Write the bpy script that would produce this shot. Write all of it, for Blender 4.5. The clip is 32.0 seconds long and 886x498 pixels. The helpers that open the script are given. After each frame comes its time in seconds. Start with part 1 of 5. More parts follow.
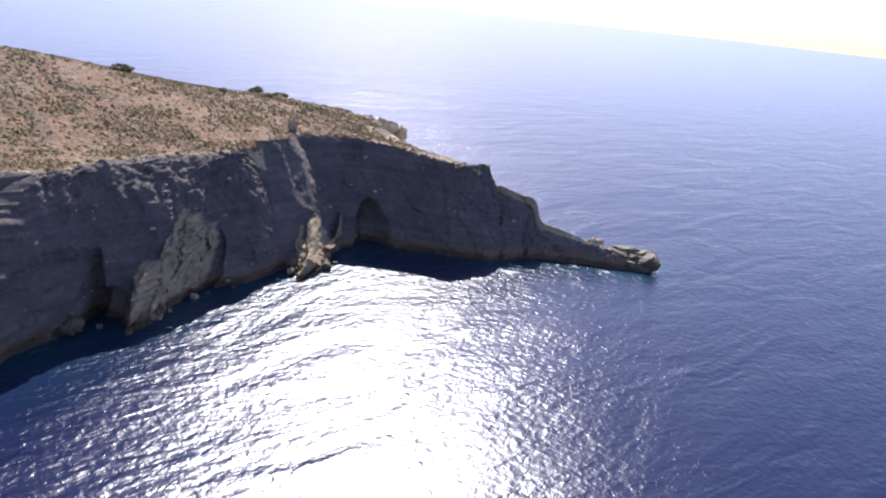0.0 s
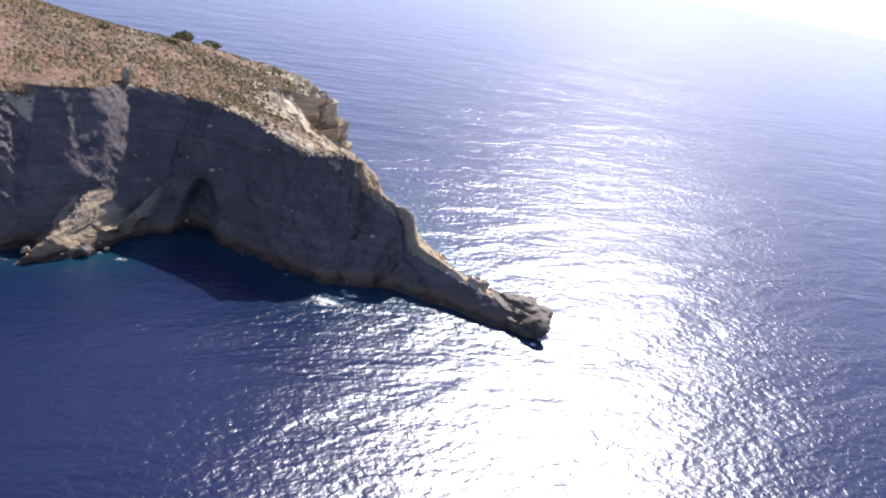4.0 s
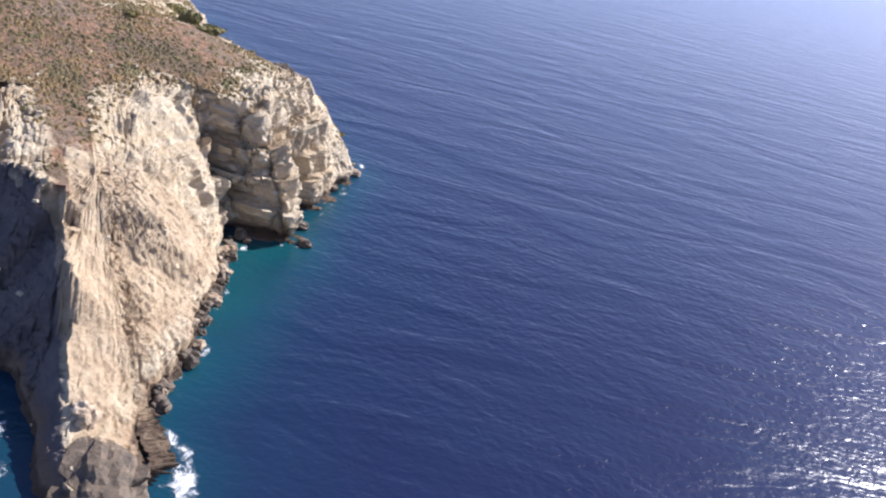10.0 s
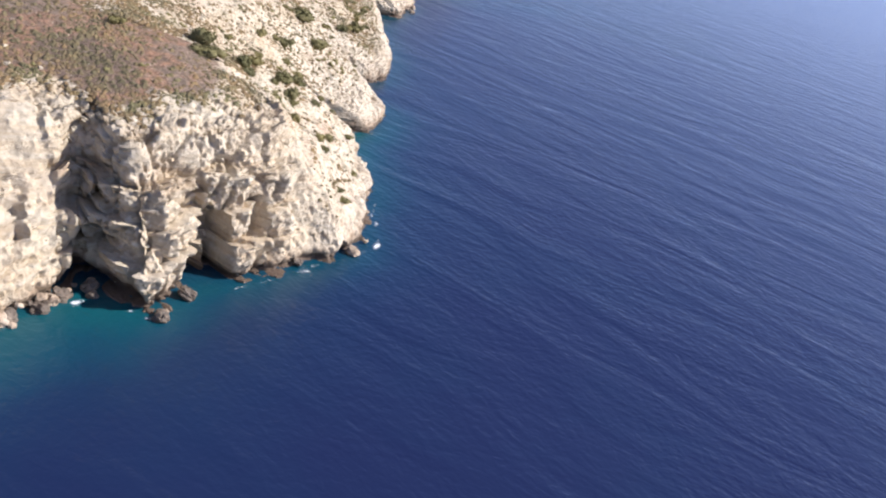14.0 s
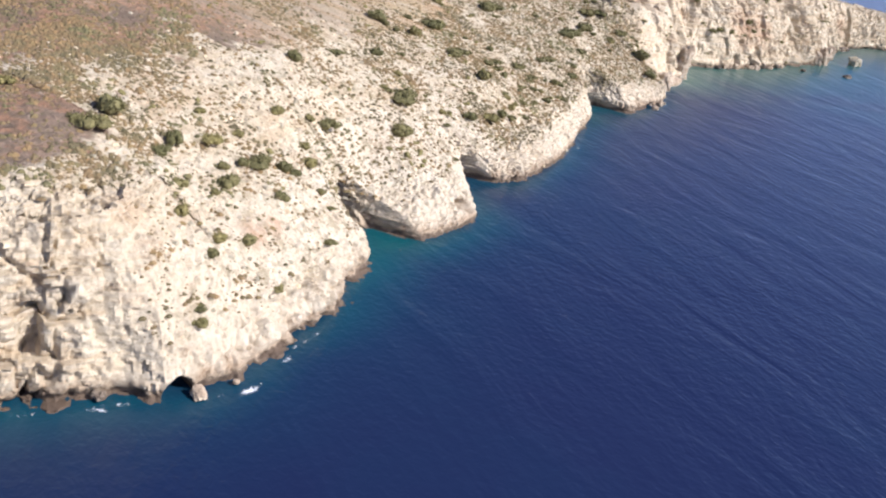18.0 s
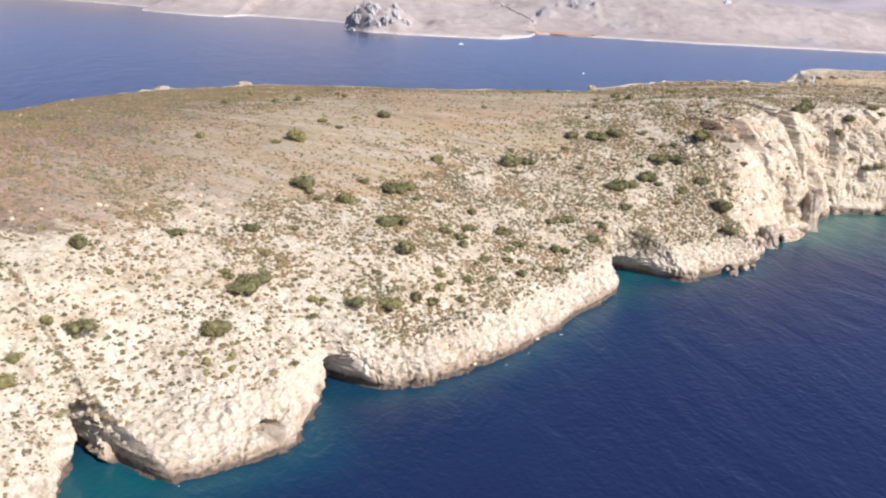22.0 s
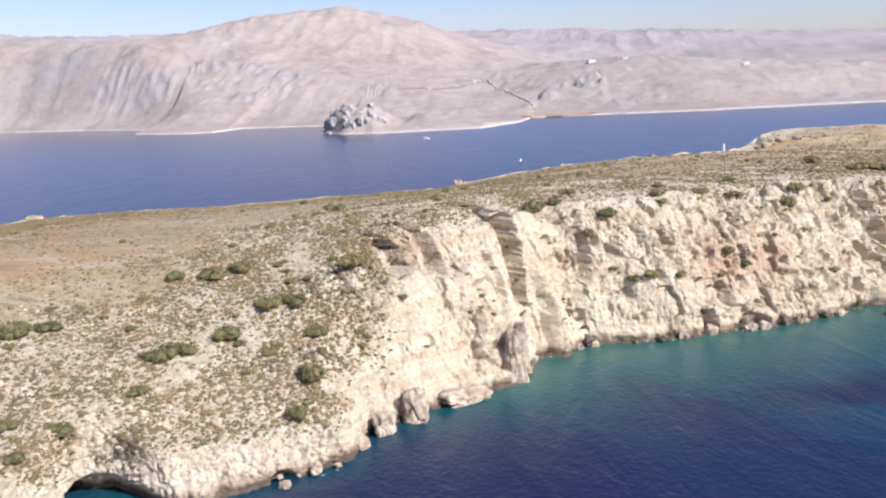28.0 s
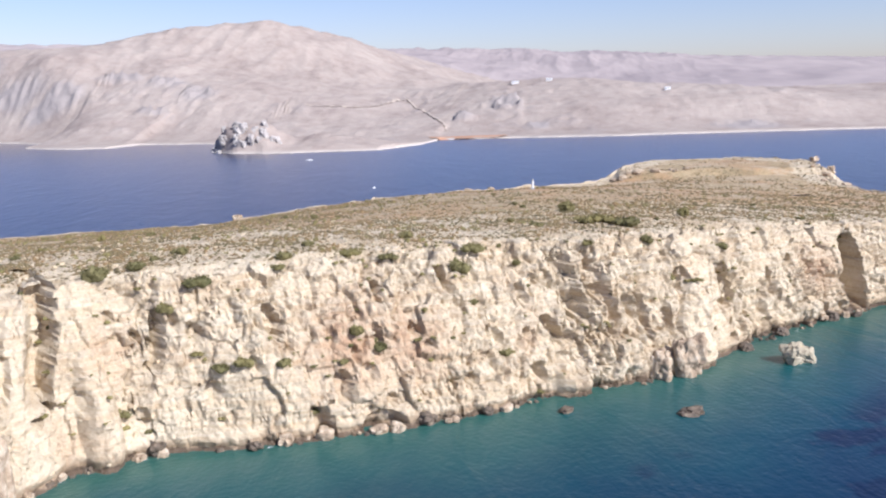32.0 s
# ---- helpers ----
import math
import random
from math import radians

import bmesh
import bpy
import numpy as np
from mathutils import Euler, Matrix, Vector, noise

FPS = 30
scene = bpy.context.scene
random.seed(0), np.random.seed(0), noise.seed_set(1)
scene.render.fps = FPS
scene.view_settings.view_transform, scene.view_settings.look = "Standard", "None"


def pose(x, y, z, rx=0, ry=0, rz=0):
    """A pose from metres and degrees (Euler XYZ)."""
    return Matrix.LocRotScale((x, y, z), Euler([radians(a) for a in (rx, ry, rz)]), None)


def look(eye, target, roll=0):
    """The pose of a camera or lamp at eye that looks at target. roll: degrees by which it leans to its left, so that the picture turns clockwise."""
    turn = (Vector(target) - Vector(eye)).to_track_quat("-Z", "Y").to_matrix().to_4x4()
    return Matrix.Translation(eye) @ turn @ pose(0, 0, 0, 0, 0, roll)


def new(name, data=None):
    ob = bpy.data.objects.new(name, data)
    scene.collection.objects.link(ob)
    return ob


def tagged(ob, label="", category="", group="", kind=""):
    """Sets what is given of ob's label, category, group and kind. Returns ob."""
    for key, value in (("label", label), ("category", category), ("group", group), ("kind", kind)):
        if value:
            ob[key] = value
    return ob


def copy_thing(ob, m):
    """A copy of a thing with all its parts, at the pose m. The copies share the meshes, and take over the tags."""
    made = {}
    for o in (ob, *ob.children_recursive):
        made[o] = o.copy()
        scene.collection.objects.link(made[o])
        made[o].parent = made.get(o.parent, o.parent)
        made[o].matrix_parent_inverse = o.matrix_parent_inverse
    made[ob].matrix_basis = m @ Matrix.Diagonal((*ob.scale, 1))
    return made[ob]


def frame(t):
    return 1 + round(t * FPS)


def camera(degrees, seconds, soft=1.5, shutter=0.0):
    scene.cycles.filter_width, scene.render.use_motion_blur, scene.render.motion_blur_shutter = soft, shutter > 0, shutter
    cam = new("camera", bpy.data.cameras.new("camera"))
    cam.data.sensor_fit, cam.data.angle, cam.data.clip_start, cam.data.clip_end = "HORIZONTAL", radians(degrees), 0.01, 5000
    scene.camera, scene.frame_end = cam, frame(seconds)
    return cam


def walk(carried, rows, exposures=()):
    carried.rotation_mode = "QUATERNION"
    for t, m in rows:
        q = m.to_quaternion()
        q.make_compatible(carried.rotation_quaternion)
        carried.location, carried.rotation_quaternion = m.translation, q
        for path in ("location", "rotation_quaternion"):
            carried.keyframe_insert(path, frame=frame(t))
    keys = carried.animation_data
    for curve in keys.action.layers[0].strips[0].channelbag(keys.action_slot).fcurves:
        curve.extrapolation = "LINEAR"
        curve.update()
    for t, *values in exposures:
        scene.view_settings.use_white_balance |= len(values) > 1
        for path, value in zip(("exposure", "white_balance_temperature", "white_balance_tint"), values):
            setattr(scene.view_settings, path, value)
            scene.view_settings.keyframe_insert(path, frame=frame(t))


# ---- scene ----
# One flight round the point of a dry limestone island and along its sunny cliffs. Metres, z up, sea at z = 0.
cam = camera(53.9, 32.0, soft=2.2)
PATH = [
(0, -31.43, 106.01, 54.62, -125.13, -15.92, 6.20),
    (0.5, -31.07, 94.70, 54.86, -123.62, -16.24, 7.02),
    (1, -30.57, 83.54, 55.11, -122.01, -16.57, 7.91),
    (1.5, -29.89, 72.70, 55.44, -120.25, -16.89, 8.78),
    (2, -28.93, 61.64, 55.84, -118.56, -17.20, 9.70),
    (2.5, -27.54, 50.93, 56.33, -116.62, -17.60, 10.45),
    (3, -25.75, 40.05, 56.91, -114.64, -18.08, 11.09),
    (3.5, -23.62, 29.51, 57.62, -112.35, -18.65, 11.47),
    (5.5, -9.78, -10.59, 60.46, -101.98, -21.32, 12.06),
    (6, -5.43, -20.04, 61.00, -99.14, -21.82, 12.07),
    (6.5, -0.46, -29.38, 61.45, -96.17, -22.16, 12.09),
    (7, 5.06, -38.49, 61.98, -93.01, -22.39, 12.18),
    (7.5, 10.96, -47.52, 62.62, -89.78, -22.56, 12.27),
    (8, 17.38, -56.10, 63.10, -86.60, -22.69, 12.32),
    (8.5, 24.28, -64.29, 63.33, -83.55, -22.83, 12.40),
    (9, 31.62, -71.97, 63.32, -80.54, -23.05, 12.64),
    (9.5, 39.39, -79.09, 63.31, -77.51, -23.29, 13.04),
    (10, 47.48, -85.72, 63.41, -74.43, -23.54, 13.62),
    (10.5, 55.85, -91.86, 63.89, -71.34, -23.77, 14.31),
    (11, 64.39, -97.47, 64.62, -68.23, -24.00, 15.02),
    (11.5, 73.09, -102.39, 65.37, -64.97, -24.30, 15.61),
    (12, 82.25, -106.76, 66.12, -61.59, -24.60, 16.07),
    (12.5, 91.60, -110.55, 66.60, -58.07, -24.90, 16.31),
    (13, 101.39, -113.82, 66.73, -54.52, -25.08, 16.40),
    (13.5, 111.20, -116.48, 66.52, -50.87, -25.11, 16.36),
    (14, 121.52, -118.48, 66.37, -47.04, -24.86, 16.29),
    (14.5, 131.62, -119.82, 66.38, -43.21, -24.53, 16.12),
    (15, 142.22, -120.46, 66.73, -39.26, -24.03, 15.85),
    (15.5, 152.35, -120.59, 67.07, -35.52, -23.80, 15.42),
    (17.5, 195.16, -113.70, 67.69, -21.03, -24.86, 12.60),
    (18, 205.77, -110.80, 67.82, -17.59, -24.92, 11.71),
    (18.5, 216.32, -107.35, 67.89, -14.19, -24.71, 10.71),
    (19, 226.77, -103.42, 67.81, -10.89, -24.32, 9.63),
    (19.5, 237.00, -98.88, 67.68, -7.72, -23.66, 8.49),
    (20, 247.00, -93.87, 67.60, -4.86, -22.56, 7.43),
    (20.5, 256.88, -88.45, 67.61, -2.39, -21.18, 6.42),
    (21, 266.70, -82.74, 67.74, -0.26, -19.71, 5.35),
    (21.5, 276.69, -76.75, 67.74, 1.59, -18.40, 4.31),
    (22, 286.91, -70.38, 67.84, 3.19, -17.19, 3.39),
    (22.5, 296.31, -64.51, 67.83, 4.81, -16.22, 2.50),
    (23, 306.13, -57.80, 67.88, 6.48, -15.16, 1.71),
    (23.5, 315.45, -51.08, 67.79, 8.00, -14.30, 1.00),
    (24, 325.14, -43.61, 67.84, 8.96, -13.40, 0.36),
    (24.5, 334.17, -36.40, 67.59, 9.57, -12.70, -0.24),
    (25, 343.73, -28.76, 67.49, 9.76, -11.99, -0.67),
    (25.5, 352.58, -21.43, 67.42, 10.01, -11.48, -1.14),
    (27.5, 390.09, 8.95, 66.75, 10.07, -11.31, -2.68),
    (28, 399.51, 16.46, 66.59, 9.47, -11.44, -2.79),
    (28.5, 408.84, 23.96, 66.61, 8.70, -11.49, -2.70),
    (29, 417.99, 31.24, 66.75, 8.11, -11.33, -2.52),
    (29.5, 427.18, 38.53, 66.73, 7.79, -11.08, -2.29),
    (30, 436.37, 45.83, 66.72, 7.73, -10.82, -2.04),
    (30.5, 445.61, 53.14, 66.74, 7.66, -10.54, -1.85),
    (31, 454.96, 60.44, 66.73, 7.41, -10.36, -1.70),
    (31.5, 464.27, 67.67, 66.65, 7.26, -10.34, -1.58),
    (32, 473.57, 74.86, 66.52, 7.12, -10.44, -1.52),
]
walk(cam, [(t, pose(x, y, z, 90 + pitch, 0, yaw) @ pose(0, 0, 0, 0, 0, roll)) for t, x, y, z, yaw, pitch, roll in PATH],
     [(0, 0.88, 6250, 14), (3, 0.88, 6250, 14), (6, 0.84, 6150, 14), (9, 0.82, 6100, 14), (14, 0.72, 6020, 14), (18, 0.6, 5960, 13), (21, 0.56, 5960, 12.5), (24, 0.54, 5920, 12.5), (32, 0.51, 5880, 12.5)])

# ---------------------------------------------------------------- light
SUN_WAY = Vector((0.647, -0.388, 0.657)).normalized()   # towards the sun, 41 degrees high
world = bpy.data.worlds.new("sky")
scene.world = world
world.use_nodes = True
wn = world.node_tree.nodes
sky = wn.new("ShaderNodeTexSky")
sky.sky_type, sky.sun_disc = "NISHITA", False
sky.sun_elevation = math.asin(SUN_WAY.z)
sky.sun_rotation = math.atan2(SUN_WAY.x, SUN_WAY.y)
sky.air_density, sky.dust_density, sky.ozone_density = 1.0, 0.6, 4.0
wn["Background"].inputs["Strength"].default_value = 0.09
haze = wn.new("ShaderNodeMix")          # a faint pale summer haze over the whole sky
haze.data_type, haze.blend_type = "RGBA", "MULTIPLY"
haze.inputs[0].default_value, haze.inputs[7].default_value = 1.0, (1.17, 1.0, 1.06, 1)
world.node_tree.links.new(sky.outputs[0], haze.inputs[6])
world.node_tree.links.new(haze.outputs[2], wn["Background"].inputs["Color"])
sun = new("sun", bpy.data.lights.new("sun", "SUN"))
sun.data.energy, sun.data.angle, sun.data.color = 4.5, radians(0.6), (1.0, 0.95, 0.88)
sun.matrix_world = look(SUN_WAY * 900, (0, 0, 0))


# ---------------------------------------------------------------- materials
def material(name):
    m = bpy.data.materials.new(name)
    m.use_nodes = True
    return m, m.node_tree.nodes, m.node_tree.links, m.node_tree.nodes["Principled BSDF"]


def ramp(nodes, stops, mode="LINEAR"):
    r = nodes.new("ShaderNodeValToRGB")
    r.color_ramp.interpolation = mode
    e = r.color_ramp.elements
    while len(e) < len(stops):
        e.new(0.5)
    for k, (p, c) in zip(e, stops):
        k.position = p
        k.color = (*c, 1) if len(c) == 3 else c
    return r


def noise_tex(nodes, links, vec, scale, detail=4.0, rough=0.55, distort=0.0):
    n = nodes.new("ShaderNodeTexNoise")
    n.inputs["Scale"].default_value, n.inputs["Detail"].default_value = scale, detail
    n.inputs["Roughness"].default_value, n.inputs["Distortion"].default_value = rough, distort
    links.new(vec, n.inputs["Vector"])
    return n


def mix(nodes, links, fac, a, b, blend="MIX"):
    m = nodes.new("ShaderNodeMix")
    m.data_type, m.blend_type = "RGBA", blend
    for sock, v in ((m.inputs[0], fac), (m.inputs[6], a), (m.inputs[7], b)):
        if isinstance(v, (int, float)):
            sock.default_value = v
        elif isinstance(v, tuple):
            sock.default_value = (*v, 1)
        else:
            links.new(v, sock)
    return m.outputs[2]


def calc(nodes, links, op, a, b=0.0, clamp=False):
    m = nodes.new("ShaderNodeMath")
    m.operation, m.use_clamp = op, clamp
    for sock, v in zip(m.inputs, (a, b)):
        if isinstance(v, (int, float)):
            sock.default_value = v
        else:
            links.new(v, sock)
    return m.outputs[0]


def place_vec(nodes, links, sx=1.0, sy=1.0, sz=1.0, rz=0.0):
    g = nodes.new("ShaderNodeNewGeometry")
    m = nodes.new("ShaderNodeMapping")
    m.inputs["Scale"].default_value = (sx, sy, sz)
    m.inputs["Rotation"].default_value = (0, 0, rz)
    links.new(g.outputs["Position"], m.inputs["Vector"])
    return m.outputs[0]


def along_vec(nodes, links, across, along, heading):
    """Ground coordinates turned so that their second axis runs along the heading (degrees from east), each axis scaled by itself."""
    g, r, m = nodes.new("ShaderNodeNewGeometry"), nodes.new("ShaderNodeVectorRotate"), nodes.new("ShaderNodeMapping")
    r.rotation_type = "Z_AXIS"
    r.inputs["Angle"].default_value = radians(90 - heading)
    m.inputs["Scale"].default_value = (across, along, 0.1)
    links.new(g.outputs["Position"], r.inputs["Vector"])
    links.new(r.outputs[0], m.inputs["Vector"])
    return m.outputs[0]


def bump(nodes, links, height, strength, distance, normal=None):
    b = nodes.new("ShaderNodeBump")
    b.inputs["Strength"].default_value, b.inputs["Distance"].default_value = strength, distance
    links.new(height, b.inputs["Height"])
    if normal:
        links.new(normal, b.inputs["Normal"])
    return b.outputs[0]


def attribute(nodes, name):
    a = nodes.new("ShaderNodeAttribute")
    a.attribute_name = name
    return a


def make_island_rock():
    m, n, l, p = material("island_rock")
    v = place_vec(n, l)
    big = noise_tex(n, l, v, 0.03, 3)
    mid = noise_tex(n, l, v, 0.22, 6, 0.65)
    fine = noise_tex(n, l, v, 1.6, 6, 0.7)
    strata = noise_tex(n, l, place_vec(n, l, 0.05, 0.05, 0.9), 1.0, 5, 0.7, 0.6)
    limestone = ramp(n, [(0.3, (0.27, 0.20, 0.14)), (0.41, (0.49, 0.40, 0.285)), (0.53, (0.58, 0.493, 0.36)), (0.72, (0.64, 0.555, 0.42))])
    l.new(mix(n, l, 0.45, mid.outputs[0], fine.outputs[0]), limestone.inputs[0])
    band = ramp(n, [(0.40, (0.78, 0.66, 0.52)), (0.56, (1, 1, 1))])
    l.new(strata.outputs[0], band.inputs[0])
    rock = mix(n, l, 0.5, limestone.outputs[0], band.outputs[0], "MULTIPLY")
    rust = ramp(n, [(0.58, (0, 0, 0)), (0.68, (1, 1, 1))])
    l.new(noise_tex(n, l, v, 0.06, 5, 0.6).outputs[0], rust.inputs[0])
    rock = mix(n, l, calc(n, l, "MULTIPLY", rust.outputs[0], 0.22), rock, (0.46, 0.27, 0.15))
    # thin scrubby soil with pale stones on the flat top
    soil = ramp(n, [(0.36, (0.155, 0.108, 0.078)), (0.44, (0.205, 0.138, 0.095)), (0.5, (0.305, 0.17, 0.10)), (0.56, (0.26, 0.182, 0.128)), (0.66, (0.18, 0.133, 0.092))])
    l.new(mix(n, l, 0.4, noise_tex(n, l, v, 0.045, 5, 0.6).outputs[0], mid.outputs[0]), soil.inputs[0])
    tuft = ramp(n, [(0.42, (0, 0, 0)), (0.56, (1, 1, 1))])
    l.new(noise_tex(n, l, v, 0.65, 5, 0.7).outputs[0], tuft.inputs[0])
    ground = mix(n, l, calc(n, l, "ADD", calc(n, l, "MULTIPLY", tuft.outputs[0], 0.65), 0.35), (0.13, 0.10, 0.068), soil.outputs[0])
    stone = ramp(n, [(0.58, (0, 0, 0)), (0.66, (1, 1, 1))])
    l.new(noise_tex(n, l, v, 0.4, 6, 0.75).outputs[0], stone.inputs[0])
    ground = mix(n, l, calc(n, l, "MULTIPLY", stone.outputs[0], 0.35), ground, (0.55, 0.45, 0.33))
    dry_grass = mix(n, l, tuft.outputs[0], (0.35, 0.275, 0.15), (0.51, 0.39, 0.225))
    ochre = ramp(n, [(0.45, (0, 0, 0)), (0.58, (1, 1, 1))])
    l.new(noise_tex(n, l, place_vec(n, l, 0.022, 0.022, 0.02), 1.0, 4, 0.6, 0.4).outputs[0], ochre.inputs[0])
    dry_grass = mix(n, l, calc(n, l, "MULTIPLY", ochre.outputs[0], 0.8), dry_grass, (0.46, 0.29, 0.15))
    dark = ramp(n, [(0.53, (0, 0, 0)), (0.6, (1, 1, 1))])
    l.new(noise_tex(n, l, place_vec(n, l, 0.04, 0.09, 0.09, -0.65), 1.0, 6, 0.7).outputs[0], dark.inputs[0])
    dry_grass = mix(n, l, calc(n, l, "MULTIPLY", dark.outputs[0], 0.45), dry_grass, (0.15, 0.135, 0.075))
    pale = ramp(n, [(0.50, (0, 0, 0)), (0.58, (1, 1, 1))])
    l.new(noise_tex(n, l, place_vec(n, l, 0.035, 0.16, 0.1, -0.6), 1.0, 6, 0.75, 0.5).outputs[0], pale.inputs[0])
    dry_grass = mix(n, l, calc(n, l, "MULTIPLY", pale.outputs[0], 0.75), dry_grass, (0.56, 0.47, 0.34))
    ground = mix(n, l, calc(n, l, "MULTIPLY", attribute(n, "grassy").outputs["Fac"], 0.75), ground, dry_grass)
    bare = attribute(n, "bare")
    f = calc(n, l, "ADD", bare.outputs["Fac"], calc(n, l, "MULTIPLY", calc(n, l, "SUBTRACT", mid.outputs[0], 0.5), 1.5))
    f = calc(n, l, "ADD", f, calc(n, l, "MULTIPLY", calc(n, l, "SUBTRACT", noise_tex(n, l, place_vec(n, l, 0.05, 0.28, 0.3, -0.65), 1.0, 5, 0.65, 0.4).outputs[0], 0.5), 1.6))
    fac = ramp(n, [(0.35, (1, 1, 1)), (0.65, (0, 0, 0))])
    l.new(f, fac.inputs[0])
    # smooth sea-washed white limestone of the low dome and the benches along the coves
    pale_rock = ramp(n, [(0.36, (0.36, 0.275, 0.185)), (0.43, (0.53, 0.44, 0.32)), (0.52, (0.585, 0.495, 0.37)), (0.66, (0.62, 0.535, 0.41))])
    l.new(mix(n, l, 0.35, mid.outputs[0], fine.outputs[0]), pale_rock.inputs[0])
    rock = mix(n, l, calc(n, l, "MULTIPLY", attribute(n, "white").outputs["Fac"], 0.85), rock, pale_rock.outputs[0])
    # tufts of grey-green scrub among the bare rock behind the edge
    edge = attribute(n, "edge")
    scrub = ramp(n, [(0.50, (0, 0, 0)), (0.60, (1, 1, 1))])
    l.new(noise_tex(n, l, v, 0.55, 5, 0.75).outputs[0], scrub.inputs[0])
    on_top = calc(n, l, "SUBTRACT", 1.0, edge.outputs["Fac"], True)
    rock = mix(n, l, calc(n, l, "MULTIPLY", calc(n, l, "MULTIPLY", scrub.outputs[0], 0.55), on_top), rock, (0.24, 0.20, 0.11))
    tan_rock = ramp(n, [(0.34, (0.24, 0.165, 0.105)), (0.46, (0.40, 0.295, 0.19)), (0.6, (0.49, 0.385, 0.265))])
    l.new(mix(n, l, 0.5, mid.outputs[0], fine.outputs[0]), tan_rock.inputs[0])
    # the western wall lies in shade; that shade is painted as dark purple-grey
    shade_rock = ramp(n, [(0.35, (0.084, 0.075, 0.084)), (0.5, (0.13, 0.113, 0.118)), (0.68, (0.20, 0.166, 0.155))])
    l.new(mix(n, l, 0.5, mid.outputs[0], strata.outputs[0]), shade_rock.inputs[0])
    rock = mix(n, l, calc(n, l, "MULTIPLY", attribute(n, "wall_shade").outputs["Fac"], 0.94), rock, shade_rock.outputs[0])
    rock = mix(n, l, calc(n, l, "MULTIPLY", attribute(n, "tan").outputs["Fac"], 0.85), rock, tan_rock.outputs[0])
    rock = mix(n, l, calc(n, l, "MULTIPLY", attribute(n, "rust").outputs["Fac"], 0.75), rock, (0.40, 0.235, 0.135))
    col = mix(n, l, fac.outputs[0], rock, ground)
    # wet, weed-dark band along the waterline
    sep = n.new("ShaderNodeSeparateXYZ")
    l.new(v, sep.inputs[0])
    h = calc(n, l, "ADD", sep.outputs[2], calc(n, l, "MULTIPLY", calc(n, l, "SUBTRACT", mid.outputs[0], 0.5), 3.5))
    tide = ramp(n, [(0.0, (1, 1, 1)), (0.5, (0.92, 0.92, 0.92)), (1.0, (0, 0, 0))])
    l.new(calc(n, l, "MULTIPLY", h, 0.33, True), tide.inputs[0])
    col = mix(n, l, calc(n, l, "MULTIPLY", tide.outputs[0], 0.62), col, (0.26, 0.165, 0.095))
    wet = ramp(n, [(0.3, (1, 1, 1)), (0.6, (0, 0, 0))])
    l.new(calc(n, l, "MULTIPLY", h, 0.5, True), wet.inputs[0])
    col = mix(n, l, calc(n, l, "MULTIPLY", wet.outputs[0], 0.85), col, (0.09, 0.062, 0.045))
    l.new(col, p.inputs["Base Color"])
    p.inputs["Roughness"].default_value = 0.9
    p.inputs["Specular IOR Level"].default_value = 0.2
    hgt = mix(n, l, 0.5, mid.outputs[0], fine.outputs[0])
    rough_rock = bump(n, l, hgt, 1.0, 0.75)
    pits = n.new("ShaderNodeTexVoronoi")
    pits.inputs["Scale"].default_value = 0.85
    l.new(v, pits.inputs["Vector"])
    l.new(bump(n, l, pits.outputs["Distance"], 0.6, 0.35, rough_rock), p.inputs["Normal"])
    return m


